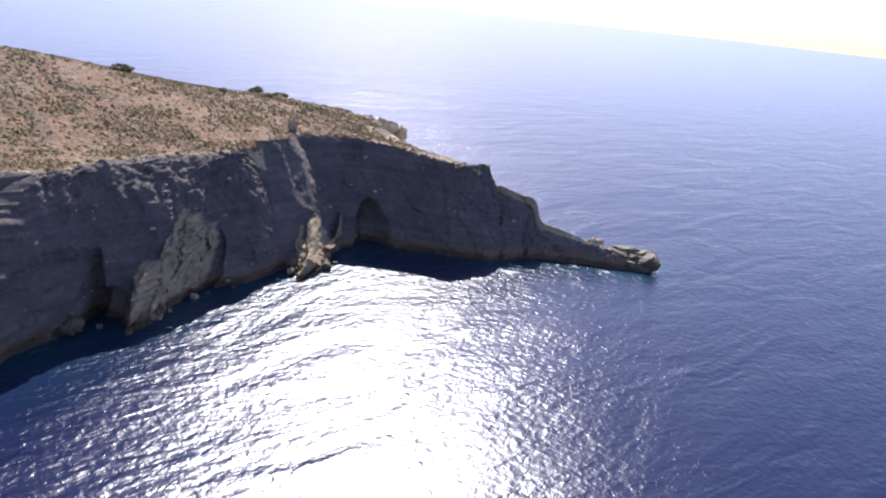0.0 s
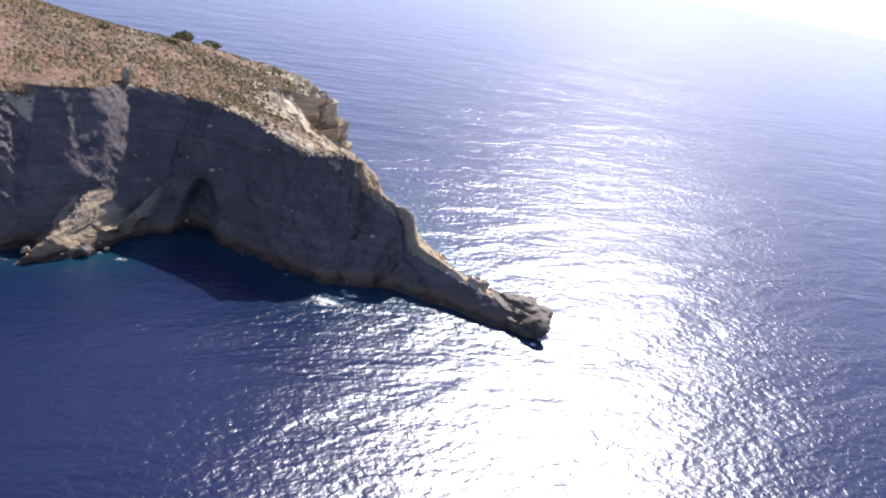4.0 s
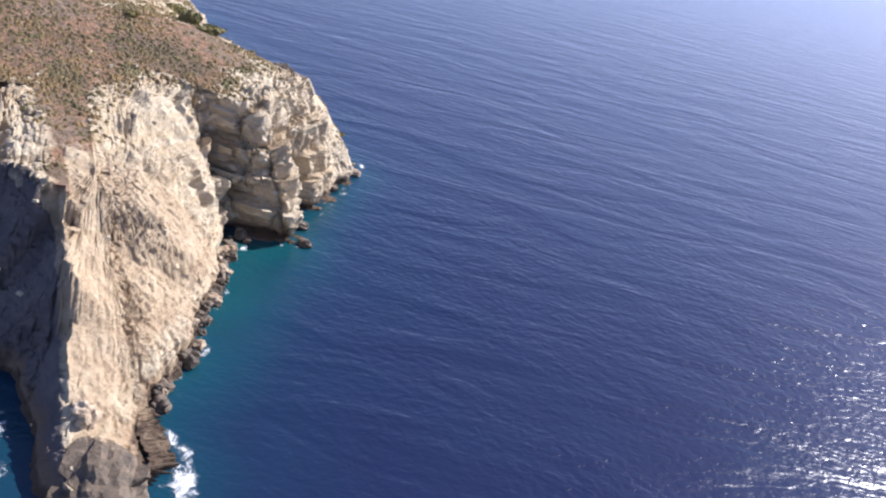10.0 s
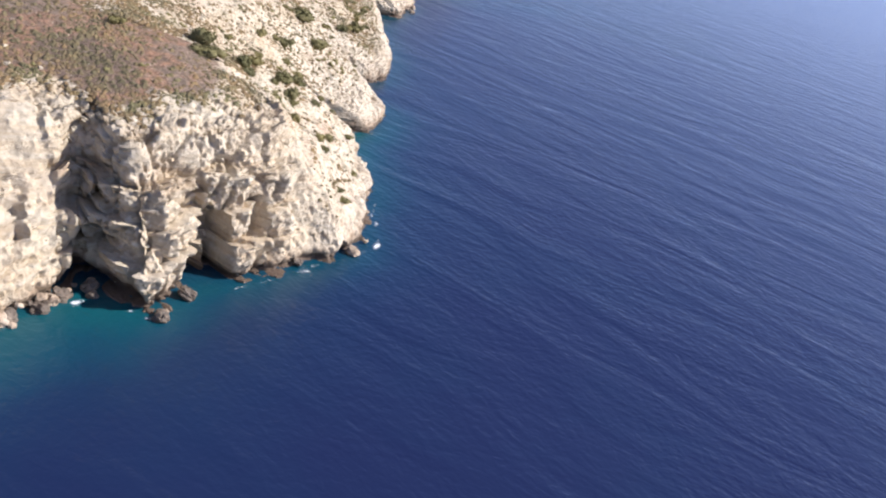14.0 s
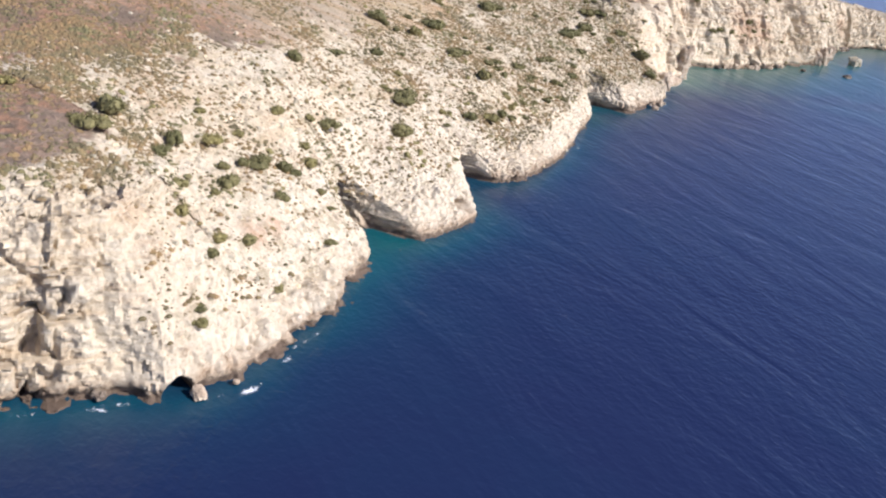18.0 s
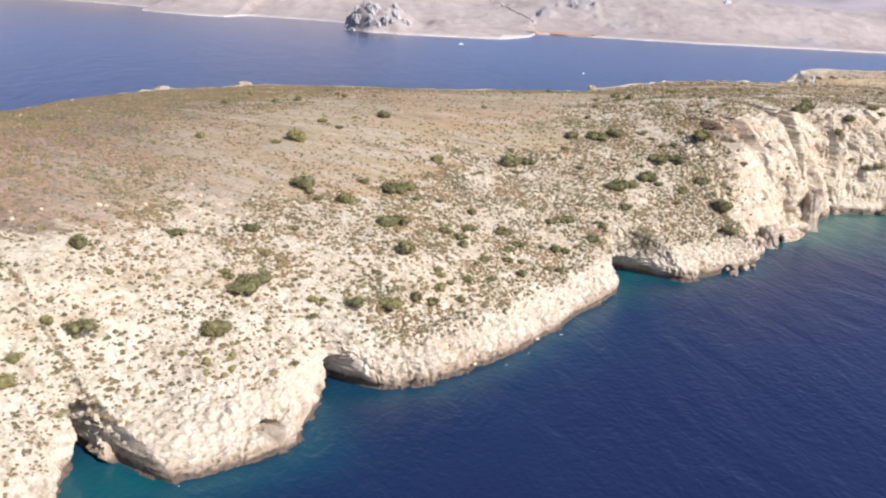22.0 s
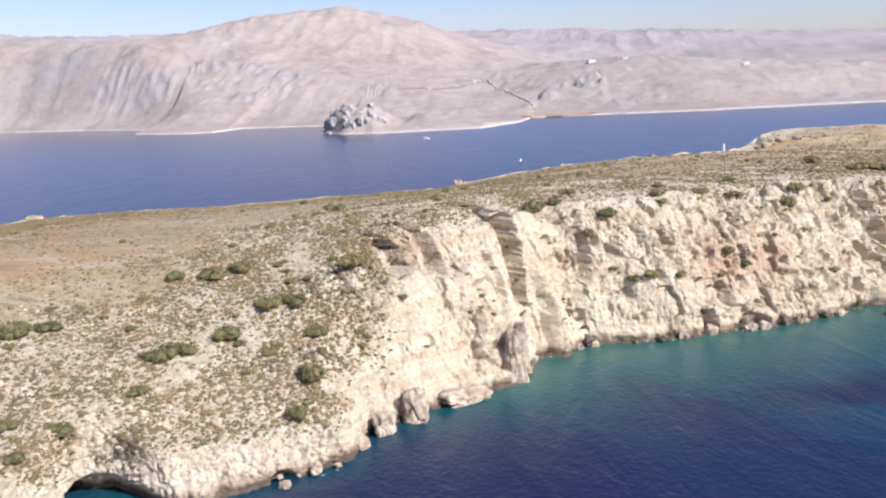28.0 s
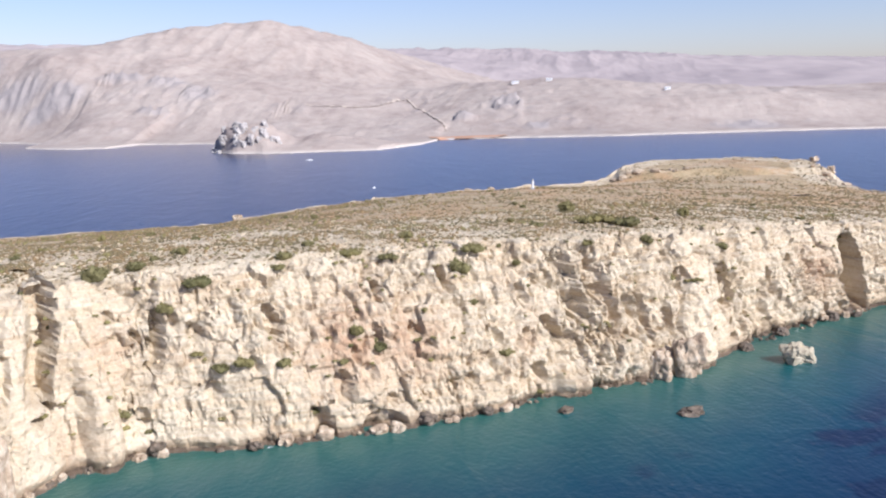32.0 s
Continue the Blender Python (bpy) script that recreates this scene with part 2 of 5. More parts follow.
def make_sea():
    m, n, l, p = material("sea_water")
    shoal = attribute(n, "shoal")
    v = place_vec(n, l)
    patch = noise_tex(n, l, v, 0.035, 4, 0.6)
    f = calc(n, l, "ADD", shoal.outputs["Fac"], calc(n, l, "MULTIPLY", calc(n, l, "SUBTRACT", patch.outputs[0], 0.5), 0.35))
    body = ramp(n, [(0.0, (0.0098, 0.0152, 0.050)), (0.25, (0.0085, 0.0225, 0.057)), (0.5, (0.006, 0.046, 0.072)), (0.75, (0.006, 0.074, 0.084)), (1.0, (0.035, 0.11, 0.09))])
    l.new(f, body.inputs[0])
    # dark weed beds on the shallow floor
    weed = ramp(n, [(0.48, (0, 0, 0)), (0.51, (1, 1, 1))])
    l.new(noise_tex(n, l, v, 0.03, 5, 0.55).outputs[0], weed.inputs[0])
    belt = ramp(n, [(0.05, (0, 0, 0)), (0.1, (1, 1, 1)), (0.48, (1, 1, 1)), (0.56, (0, 0, 0))])
    l.new(shoal.outputs["Fac"], belt.inputs[0])
    tint = mix(n, l, calc(n, l, "MULTIPLY", weed.outputs[0], calc(n, l, "MULTIPLY", belt.outputs[0], attribute(n, "weed").outputs["Fac"])), body.outputs[0], (0.006, 0.016, 0.042))
    l.new(tint, p.inputs["Base Color"])
    p.inputs["Specular IOR Level"].default_value = 0.0
    p.inputs["Roughness"].default_value = 0.6
    # long swell, wind waves and ripples, all running with the same wind; the ripples come in patches with smooth lanes between
    a = noise_tex(n, l, along_vec(n, l, 0.085, 0.03, 105), 1.0, 3, 0.5, 0.9)
    b = noise_tex(n, l, along_vec(n, l, 0.30, 0.15, 98), 1.0, 3, 0.5, 1.1)
    c = noise_tex(n, l, along_vec(n, l, 0.85, 0.7, 112), 1.0, 2, 0.5, 0.4)
    wind = ramp(n, [(0.36, (0.62, 0.62, 0.62)), (0.56, (1, 1, 1))])
    l.new(noise_tex(n, l, along_vec(n, l, 0.028, 0.007, 80), 1.0, 4, 0.6, 0.8).outputs[0], wind.inputs[0])
    n1 = bump(n, l, a.outputs[0], 1.0, 0.6)
    n2 = bump(n, l, calc(n, l, "MULTIPLY", b.outputs[0], wind.outputs[0]), 1.0, 0.17, n1)
    n3 = bump(n, l, calc(n, l, "MULTIPLY", c.outputs[0], wind.outputs[0]), 1.0, 0.14, n2)
    gloss, facing, blend = n.new("ShaderNodeBsdfGlossy"), n.new("ShaderNodeFresnel"), n.new("ShaderNodeMixShader")
    gloss.distribution = "BECKMANN"
    gloss.inputs["Roughness"].default_value = 0.325
    gloss.inputs["Color"].default_value = (0.94, 0.95, 1.0, 1)
    facing.inputs["IOR"].default_value = 1.37
    l.new(n3, gloss.inputs["Normal"])
    l.new(n3, facing.inputs["Normal"])
    l.new(facing.outputs[0], blend.inputs[0])
    l.new(p.outputs[0], blend.inputs[1])
    l.new(gloss.outputs[0], blend.inputs[2])
    l.new(blend.outputs[0], n["Material Output"].inputs["Surface"])
    return m


def make_far_land():
    m, n, l, p = material("far_hillside")
    v = place_vec(n, l)
    a = noise_tex(n, l, v, 0.009, 8, 0.65)
    b = noise_tex(n, l, v, 0.05, 6, 0.7)
    col = ramp(n, [(0.34, (0.26, 0.205, 0.18)), (0.44, (0.335, 0.275, 0.238)), (0.53, (0.385, 0.322, 0.278)), (0.66, (0.44, 0.375, 0.322))])
    l.new(mix(n, l, 0.45, a.outputs[0], b.outputs[0]), col.inputs[0])
    crag = attribute(n, "crag")
    rock = mix(n, l, calc(n, l, "MULTIPLY", crag.outputs["Fac"], 0.8, True), col.outputs[0], (0.33, 0.295, 0.28))
    sep = n.new("ShaderNodeSeparateXYZ")
    l.new(v, sep.inputs[0])
    shore = ramp(n, [(0.4, (0.8, 0.8, 0.8)), (0.8, (0, 0, 0))])
    l.new(calc(n, l, "MULTIPLY", calc(n, l, "ADD", sep.outputs[2], calc(n, l, "MULTIPLY", b.outputs[0], 4.0)), 0.17, True), shore.inputs[0])
    l.new(mix(n, l, shore.outputs[0], rock, (0.54, 0.485, 0.43)), p.inputs["Base Color"])
    p.inputs["Roughness"].default_value = 0.95
    p.inputs["Specular IOR Level"].default_value = 0.1
    l.new(bump(n, l, b.outputs[0], 0.7, 3.5), p.inputs["Normal"])
    return m


def make_far_range():
    """The mountains at the very back; distance haze is put into their mauve colour."""
    m, n, l, p = material("hazed_mountains")
    col = ramp(n, [(0.35, (0.31, 0.265, 0.26)), (0.6, (0.38, 0.325, 0.31))])
    l.new(noise_tex(n, l, place_vec(n, l), 0.005, 6, 0.6).outputs[0], col.inputs[0])
    l.new(col.outputs[0], p.inputs["Base Color"])
    p.inputs["Roughness"].default_value = 0.95
    p.inputs["Specular IOR Level"].default_value = 0.05
    return m


ROCK, SEA, FAR, RANGE = make_island_rock(), make_sea(), make_far_land(), make_far_range()

# ---------------------------------------------------------------- plan of the island
# Coast, clockwise seen from the south: x, y, how far back the cliff top lies, how tall the sheer foot is.
WEST = [(100, 238, 12), (90, 200, 12), (84, 160, 11), (86, 120, 10), (93, 90, 10), (101, 79, 15), (102, 68, 22), (112, 55, 20),
        (116, 40, 14), (118, 31, 15), (121, 25, 16), (126, 21, 20), (130, 14, 15), (127, 6, 13), (120, -1, 9), (113, -8, 10), (111, -14, 11), (110, -21, 8)]
POINT = [(105, -29, 8), (97, -35, 7), (98, -42, 6), (104, -46, 6), (110, -45, 6), (114, -40, 8), (122, -36, 14), (131, -33, 20),
         (141, -29, 21), (154, -23, 18), (162, -19, 14), (166, -23, 12), (168, -27, 12), (172, -27, 12), (176, -24, 11),
         (179, -22, 10), (184, -23, 10), (191, -22, 11), (198, -20, 12), (204, -21, 17), (212, -17, 25), (220, -6, 27), (229, 3, 24)]
COVES = [(231, 12, 18), (236, 20, 13), (231.5, 28, 8), (233.5, 35.5, 8), (239, 33.5, 8), (247, 29, 11), (257, 36, 12), (262, 43, 11), (262, 54, 7),
         (263, 63, 5), (270, 63, 7), (280, 67, 8), (289, 76, 8), (296, 86, 8), (303, 97, 8), (309, 108, 7), (319, 124, 6), (317, 137, 6),
         (325, 139, 6), (335, 136, 6), (347, 144, 7), (358, 154, 8)]
CLIFFS = [(361, 170, 22), (368, 177, 30), (378, 188, 30), (386, 196, 26), (388, 211, 14), (397, 219, 14), (410, 224, 15), (422, 227, 17),
          (433, 232, 19), (445, 237, 21), (457, 242, 23), (468, 251, 22), (479, 260, 20), (494, 266, 18), (510, 279, 16), (525, 297, 14),
          (540, 312, 12), (557, 325, 11), (571, 336, 12), (600, 349, 14), (640, 354, 14), (680, 362, 12)]
NORTH = [(703, 395, 14), (700, 470, 20), (672, 550, 20), (656, 605, 16), (650, 665, 14), (600, 700, 14), (530, 690, 14), (494, 628, 16),
         (440, 580, 16), (395, 525, 16), (350, 470, 16), (325, 447, 15), (285, 428, 15), (250, 408, 15), (215, 388, 15), (180, 392, 15),
         (150, 375, 14), (128, 328, 13), (110, 280, 12)]
COAST = WEST + POINT + COVES + CLIFFS + NORTH
SPINE = [(134, -14), (152, 4), (168, 22), (186, 50), (220, 108), (290, 215), (360, 300), (430, 370), (520, 420), (590, 480), (605, 560), (600, 640)]
# heights of the ground: x, y, z
TOPS_WEST = [(96, 92, 24), (111, 80, 24), (124, 70, 24), (131, 40, 24), (134, 30, 23.5), (146, 26, 23), (143, 9, 22), (136, 2, 20.5),
             (125, -5, 19), (124, -14, 19), (119, -24, 13), (108, -34, 5), (101, -40, 3.5), (120, -30, 7), (130, -24, 13), (140, -14, 18),
             (150, -8, 20), (160, -6, 20.6), (167, -11, 20.4), (176, -14, 20.8), (187, -13, 21.3), (200, -7, 19.3), (191, 10, 24.8)]
TOPS_EAST = [(202, 7, 19), (212, 2, 14), (221, 10, 9.5), (223, 30, 13.5), (236, 44, 8.5), (246, 48, 9.5), (232, 36, 8), (256, 56, 9), (223, 48, 23), (228, 46, 16.2), (246, 67, 16.4), (240, 40, 6), (252, 45, 6.3),
             (271, 90, 17), (257, 66, 10.5), (277, 81, 9), (290, 92, 8), (304, 115, 8), (321, 150, 13.5), (335, 145, 8), (350, 156, 9), (346, 178, 17),
             (352, 200, 27), (362, 224, 33), (375, 230, 33), (400, 240, 33), (440, 260, 32), (470, 292, 31), (505, 292, 30), (530, 315, 28), (560, 345, 24)]
TOPS_INLAND = [(120, 150, 23), (172, 26, 27.2), (168, 62, 32), (185, 80, 35), (160, 105, 31.5), (215, 80, 28), (200, 130, 30), (250, 180, 28), (300, 220, 28), (150, 250, 19), (220, 300, 20.5), (264, 330, 19.5),
               (340, 320, 24), (170, 340, 13), (255, 390, 12), (330, 425, 12), (400, 420, 21), (466, 455, 22.5), (440, 550, 11), (520, 520, 16), (600, 440, 17),
               (660, 400, 15), (650, 540, 6.5), (530, 655, 12), (640, 655, 12), (505, 603, 6.5), (555, 600, 9.5), (612, 600, 9), (650, 592, 4.5), (110, 225, 14)]


def smooth_loop(pts, step_of):
    """Points along a closed curve through pts, about step_of(x, y) metres apart; all columns are carried along."""
    pts = np.array(pts, float)
    count, out = len(pts), []
    for k in range(count):
        p0, p1, p2, p3 = (pts[(k + j) % count] for j in (-1, 0, 1, 2))
        length = np.hypot(*(p2 - p1)[:2])
        for t in np.arange(max(1, round(length / step_of(*p1[:2])))) / max(1, round(length / step_of(*p1[:2]))):
            q = 0.5 * (2 * p1 + (p2 - p0) * t + (2 * p0 - 5 * p1 + 4 * p2 - p3) * t**2 + (3 * p1 - p0 - 3 * p2 + p3) * t**3)
            out.append(0.55 * (p1 + (p2 - p1) * t) + 0.45 * q)
    return np.array(out)


class Heights:
    """Ground heights, smoothly between the spot heights."""
    def __init__(self, spots, soft=1.0):
        s = np.array(spots, float)
        self.at, self.soft = s[:, :2], soft
        n = len(s)
        r = np.sqrt(((self.at[:, None] - self.at[None]) ** 2).sum(-1) + soft**2)
        a = np.zeros((n + 1, n + 1))
        a[:n, :n] = r - 1.5 * np.eye(n)
        a[:n, n] = a[n, :n] = 1
        self.w = np.linalg.solve(a, np.r_[s[:, 2], 0])

    def __call__(self, x, y):
        p = np.stack([np.ravel(x), np.ravel(y)], 1)
        out = np.empty(len(p))
        for k in range(0, len(p), 20000):
            q = p[k:k + 20000]
            r = np.sqrt((q[:, None, 0] - self.at[None, :, 0]) ** 2 + (q[:, None, 1] - self.at[None, :, 1]) ** 2 + self.soft**2)
            out[k:k + 20000] = r @ self.w[:-1] + self.w[-1]
        return out.reshape(np.shape(x))


def smooth(a, b, x):
    t = np.clip((x - a) / (b - a), 0, 1)
    return t * t * (3 - 2 * t)


def lattice(ix, iy, iz, salt):
    h = (ix * 374761393 + iy * 668265263 + iz * 1274126177 + salt * 982451653) & 0xFFFFFFFF
    h = ((h ^ (h >> 13)) * 1274126177) & 0xFFFFFFFF
    return ((h ^ (h >> 16)) & 0xFFFFFF) / 0xFFFFFF


def value_noise(p, salt=0):
    """Smooth noise from -1 to 1 at the points p (n, 3)."""
    i = np.floor(p).astype(np.int64)
    f = p - i
    f = f * f * f * (f * (f * 6 - 15) + 10)
    out = 0.0
    for dx in (0, 1):
        wx = f[:, 0] if dx else 1 - f[:, 0]
        for dy in (0, 1):
            wy = f[:, 1] if dy else 1 - f[:, 1]
            for dz in (0, 1):
                wz = f[:, 2] if dz else 1 - f[:, 2]
                out = out + wx * wy * wz * lattice(i[:, 0] + dx, i[:, 1] + dy, i[:, 2] + dz, salt)
    return out * 2 - 1


TURN = np.array(Euler((0.5, 0.35, 0.9)).to_matrix())


def fractal_noise(p, octaves=4, gain=0.5, salt=0, ridged=False):
    out, amp, total = 0.0, 1.0, 0.0
    for k in range(octaves):
        v = value_noise(p, salt + k)
        out = out + amp * ((1 - 2 * np.abs(v)) if ridged else v)
        total += amp
        p, amp = (p @ TURN) * 2.03 + 7.1, amp * gain
    return out / total


def block_noise(p, salt=0):
    """Broken blocks: the nearest of scattered cores sets the height (-1 to 1); also the nearness of a joint (0 in the joint)."""
    i = np.floor(p).astype(np.int64)
    best, second, val = np.full(len(p), 9.0), np.full(len(p), 9.0), np.zeros(len(p))
    for dx in (-1, 0, 1):
        for dy in (-1, 0, 1):
            for dz in (-1, 0, 1):
                c = i + (dx, dy, dz)
                core = c + 0.5 + 0.8 * (np.stack([lattice(*c.T, salt + 1), lattice(*c.T, salt + 2), lattice(*c.T, salt + 3)], 1) - 0.5)
                r = ((p - core) ** 2).sum(1)
                v = lattice(*c.T, salt + 4) * 2 - 1
                closer = r < best
                second = np.where(closer, best, np.minimum(second, r))
                val = np.where(closer, v, val)
                best = np.where(closer, r, best)
    return val, np.clip((np.sqrt(second) - np.sqrt(best)) * 2.5, 0, 1)


def pit_noise(p, salt=0, share=0.4):
    """Pockets in the rock: 1 in the middle of each, 0 between them."""
    i = np.floor(p).astype(np.int64)
    out = np.zeros(len(p))
    for dx in (-1, 0, 1):
        for dy in (-1, 0, 1):
            for dz in (-1, 0, 1):
                c = i + (dx, dy, dz)
                core = c + 0.5 + 0.7 * (np.stack([lattice(*c.T, salt + 1), lattice(*c.T, salt + 2), lattice(*c.T, salt + 3)], 1) - 0.5)
                r2 = ((p - core) ** 2).sum(1)
                size = 0.22 + 0.2 * lattice(*c.T, salt + 5)
                out = np.maximum(out, (lattice(*c.T, salt + 4) < share) * np.clip(1 - r2 / size**2, 0, 1))
    return out


spot_height = Heights(TOPS_WEST + TOPS_EAST + TOPS_INLAND)


def on_point(x, y):
    """Along and across the axis of the low point, and 1 on it."""
    q, w = -0.66 * (x - 124) - 0.75 * (y + 14), 0.75 * (x - 124) - 0.66 * (y + 14)
    return q, w, 1 - smooth(16, 24, np.abs(w))


def ground_height(x, y):
    h = spot_height(x, y)
    # the point goes down to the sea in two sheer steps, and its sunny side slopes evenly to the water
    q, w, near = on_point(x, y)
    ease = np.clip(w - 1, 0, 20) * 0.9            # sheer on the shaded side, run out on the sunny one
    steps = 19.5 - 6.3 * smooth(0.5, 2.5 + ease, q) - 6.5 * smooth(10.5 - ease / 2, 13.0 + ease / 2, q) - 2.5 * smooth(16, 32, q)
    step_on = near * smooth(-1.0, 0.5, q)
    h = h * (1 - step_on) + np.minimum(h + 1.5, steps) * step_on
    # low bluffs at the seaward end of the island
    mesa = smooth(0, 5, 660 + 0.25 * (x - 520) - y + 10) * smooth(0, 6, x - 512) * smooth(0, 6, y - 612 - 0.1 * (x - 520))
    return h + 3.6 * mesa


# the sharp crest between the shaded wall and the sunny side of the point, in two sheer steps: x, y, z
CREST = [(130, 46, 24), (132, 36, 23.8), (136, 30, 23.6), (145, 25, 23.3), (143, 12, 22.6), (138, 6, 21.8), (131, 0, 21), (124, -4, 20.4), (124.5, -14.2, 19.5), (124.9, -15.2, 14.4), (121.5, -20.5, 13.6), (118.6, -24.3, 12.5),
         (117.2, -25.2, 6.3), (114, -27, 5.7), (109.5, -31.5, 4.7), (104, -37, 3.6), (100.5, -40.5, 2.4)]


def point_height(x, y, old):
    """Ground on the point: a wall straight down from the crest on one side, an even slope on the other."""
    crest = np.array(CREST, float)
    ok = (x > 88) & (x < 152) & (y > -50) & (y < 46)
    px, py = x[ok], y[ok]
    pts = np.stack([px, py], 1)
    a, ab = crest[:-1, :2], np.diff(crest[:, :2], axis=0)
    t = np.clip(((pts[:, None] - a) * ab).sum(-1) / (ab ** 2).sum(-1), 0, 1)
    off = pts[:, None] - (a + t[..., None] * ab)
    r = np.hypot(off[..., 0], off[..., 1])
    k = r.argmin(1)
    row = np.arange(len(k))
    tt, r, off = t[row, k], r[row, k], off[row, k]
    top = crest[k, 2] + tt * (crest[k + 1, 2] - crest[k, 2])
    west = ab[k, 0] * off[:, 1] - ab[k, 1] * off[:, 0] < 0
    shore = coast[(coast[:, 0] < 150) & (coast[:, 1] < 60), :2]
    away = np.full(len(px), 99.0)
    for s in np.array_split(np.arange(len(px)), 1 + len(px) // 4000):
        away[s] = np.hypot(px[s, None] - shore[None, :, 0], py[s, None] - shore[None, :, 1]).min(1)
    q, w, _ = on_point(px, py)
    wall = -0.8 + (top + 0.8) * (away / (away + r + 1e-6)) ** 1.1
    steps = 19.6 - 4.6 * smooth(-0.2, 1.8, q) - 2.2 * smooth(1, 11, q) - 6.0 * smooth(11.2, 13.2, q) - 3.8 * smooth(14, 34, q)
    even = np.interp(q, [-4, 0, 6, 12, 18, 34], [19.6, 17.6, 13.4, 9.6, 6.4, 2.8])
    level = steps + (even - steps) * smooth(1.5, 8, w)
    sunny_shore = coast[(coast[:, 1] < -28) & (coast[:, 0] > 103) | (coast[:, 1] < -14) & (coast[:, 0] > 118) & (coast[:, 0] < 165), :2]
    out = np.hypot(px[:, None] - sunny_shore[None, ::2, 0], py[:, None] - sunny_shore[None, ::2, 1]).min(1)
    slope = level * (out / (out + r + 1e-6)) ** 0.9 + 0.6
    side = np.minimum(slope, top + 25 * smooth(0.3, 4.0, r))
    was = old[ok]
    out = np.where(west, was + (wall - was) * smooth(44, 36, py), was + (side - was) * smooth(-3, 1, q))
    new_z, shaded_wall = old.copy(), np.zeros(old.shape)
    new_z[ok] = out
    # 1 west of the crest, where the wall's colour is darkened for shade
    shaded_wall[ok] = np.where(west, 1.0 * (py < 38), 0.0)
    return new_z, shaded_wall


def north_side(x, y):
    return y > 400 or (y > 105 and x < 130) or x > 690 or (y > 370 and x < 300)


coast = smooth_loop(COAST, lambda x, y: 4.0 if north_side(x, y) else 0.36)


def nearest_on_line(p, line):
    a, b = line[:-1], line[1:]
    t = np.clip(((p[:, None] - a) * (b - a)).sum(-1) / ((b - a) ** 2).sum(-1), 0, 1)
    q = a + t[..., None] * (b - a)
    return q[np.arange(len(p)), np.hypot(*(p[:, None] - q).transpose(2, 0, 1)).argmin(1)]


spine = np.array(SPINE, float)
inner = nearest_on_line(coast[:, :2], spine)
head = (coast[:, 1] < -8) & (coast[:, 0] > 158) & (coast[:, 0] < 216)
inner[head] = np.stack([np.interp(coast[head, 0], [158, 216], [167, 186]), np.interp(coast[head, 0], [158, 216], [21, 50])], 1)   # the headland
inner[(np.abs(coast[:, 1] - 15) < 13) & (coast[:, 0] > 117) & (coast[:, 0] < 132)] = (154, 9)   # the bight in the shaded wall
for _ in range(160):   # even out the fan of lines from coast to spine
    inner = 0.5 * inner + 0.25 * (np.roll(inner, 1, 0) + np.roll(inner, -1, 0))
inner = nearest_on_line(inner, spine)

# how far inland the bare rock reaches behind the cliff top, by x along the sunny side
ROCKY_X = [100, 150, 190, 205, 222, 240, 270, 310, 345, 365, 400, 460, 560, 700]
ROCKY_W = [7, 8, 9, 20, 32, 36, 44, 50, 62, 54, 58, 74, 62, 30]
# rust-brown stains: x, y, z, reach
STAINS = [(353, 210, 26, 6), (362, 208, 26, 5), (434, 239, 17, 9), (445, 246, 14, 7), (552, 322, 16, 7), (214, 4, 12, 2.5), (217, 8, 12, 2)]
# shaded recesses that end in a sheer side wall: x, y, height of the middle, width, half height, depth, lean of the wall
RECESSES = [(388.5, 214, 22.5, 5.5, 11.5, 8, 0.3), (398.8, 228, 20.5, 2.2, 6, 4.5, 0.2), (354.5, 208, 27, 6.0, 4.5, 6, 0.5), (364.5, 208.5, 27, 4.0, 5, 6, 0.5),
            (378.5, 210, 20, 3.0, 5, 2.5, 0.2), (480, 271, 22, 6, 7, 3.5, 0.15), (487.5, 273, 17.5, 3.5, 4.5, 4.5, 0), (474.5, 265, 13.5, 3, 3.2, 3.5, -0.3),
            (472.5, 257.5, 5.5, 4, 2.2, 3, 0), (450.5, 259, 26.5, 2.5, 2.5, 3, 0), (563, 337, 11, 9, 11, 7, 0), (497, 275, 14, 3, 6, 3, 0), (520, 297, 16, 3.5, 6, 3, 0.1),
            (430, 233.5, 3, 4, 3.5, 3.5, 0), (165.5, -11.5, 15.5, 4.5, 7, 3.4, 0.3), (182.5, -20, 4.5, 4, 6.5, 5.5, 0),
            (179.5, -18, 11.8, 4, 1.8, 2.2, 0), (189, -19, 9, 3, 3, 2, 0), (241, 32.5, 3, 3.5, 5, 5, 0), (265.5, 64, 1.5, 4, 4, 4, 0)]
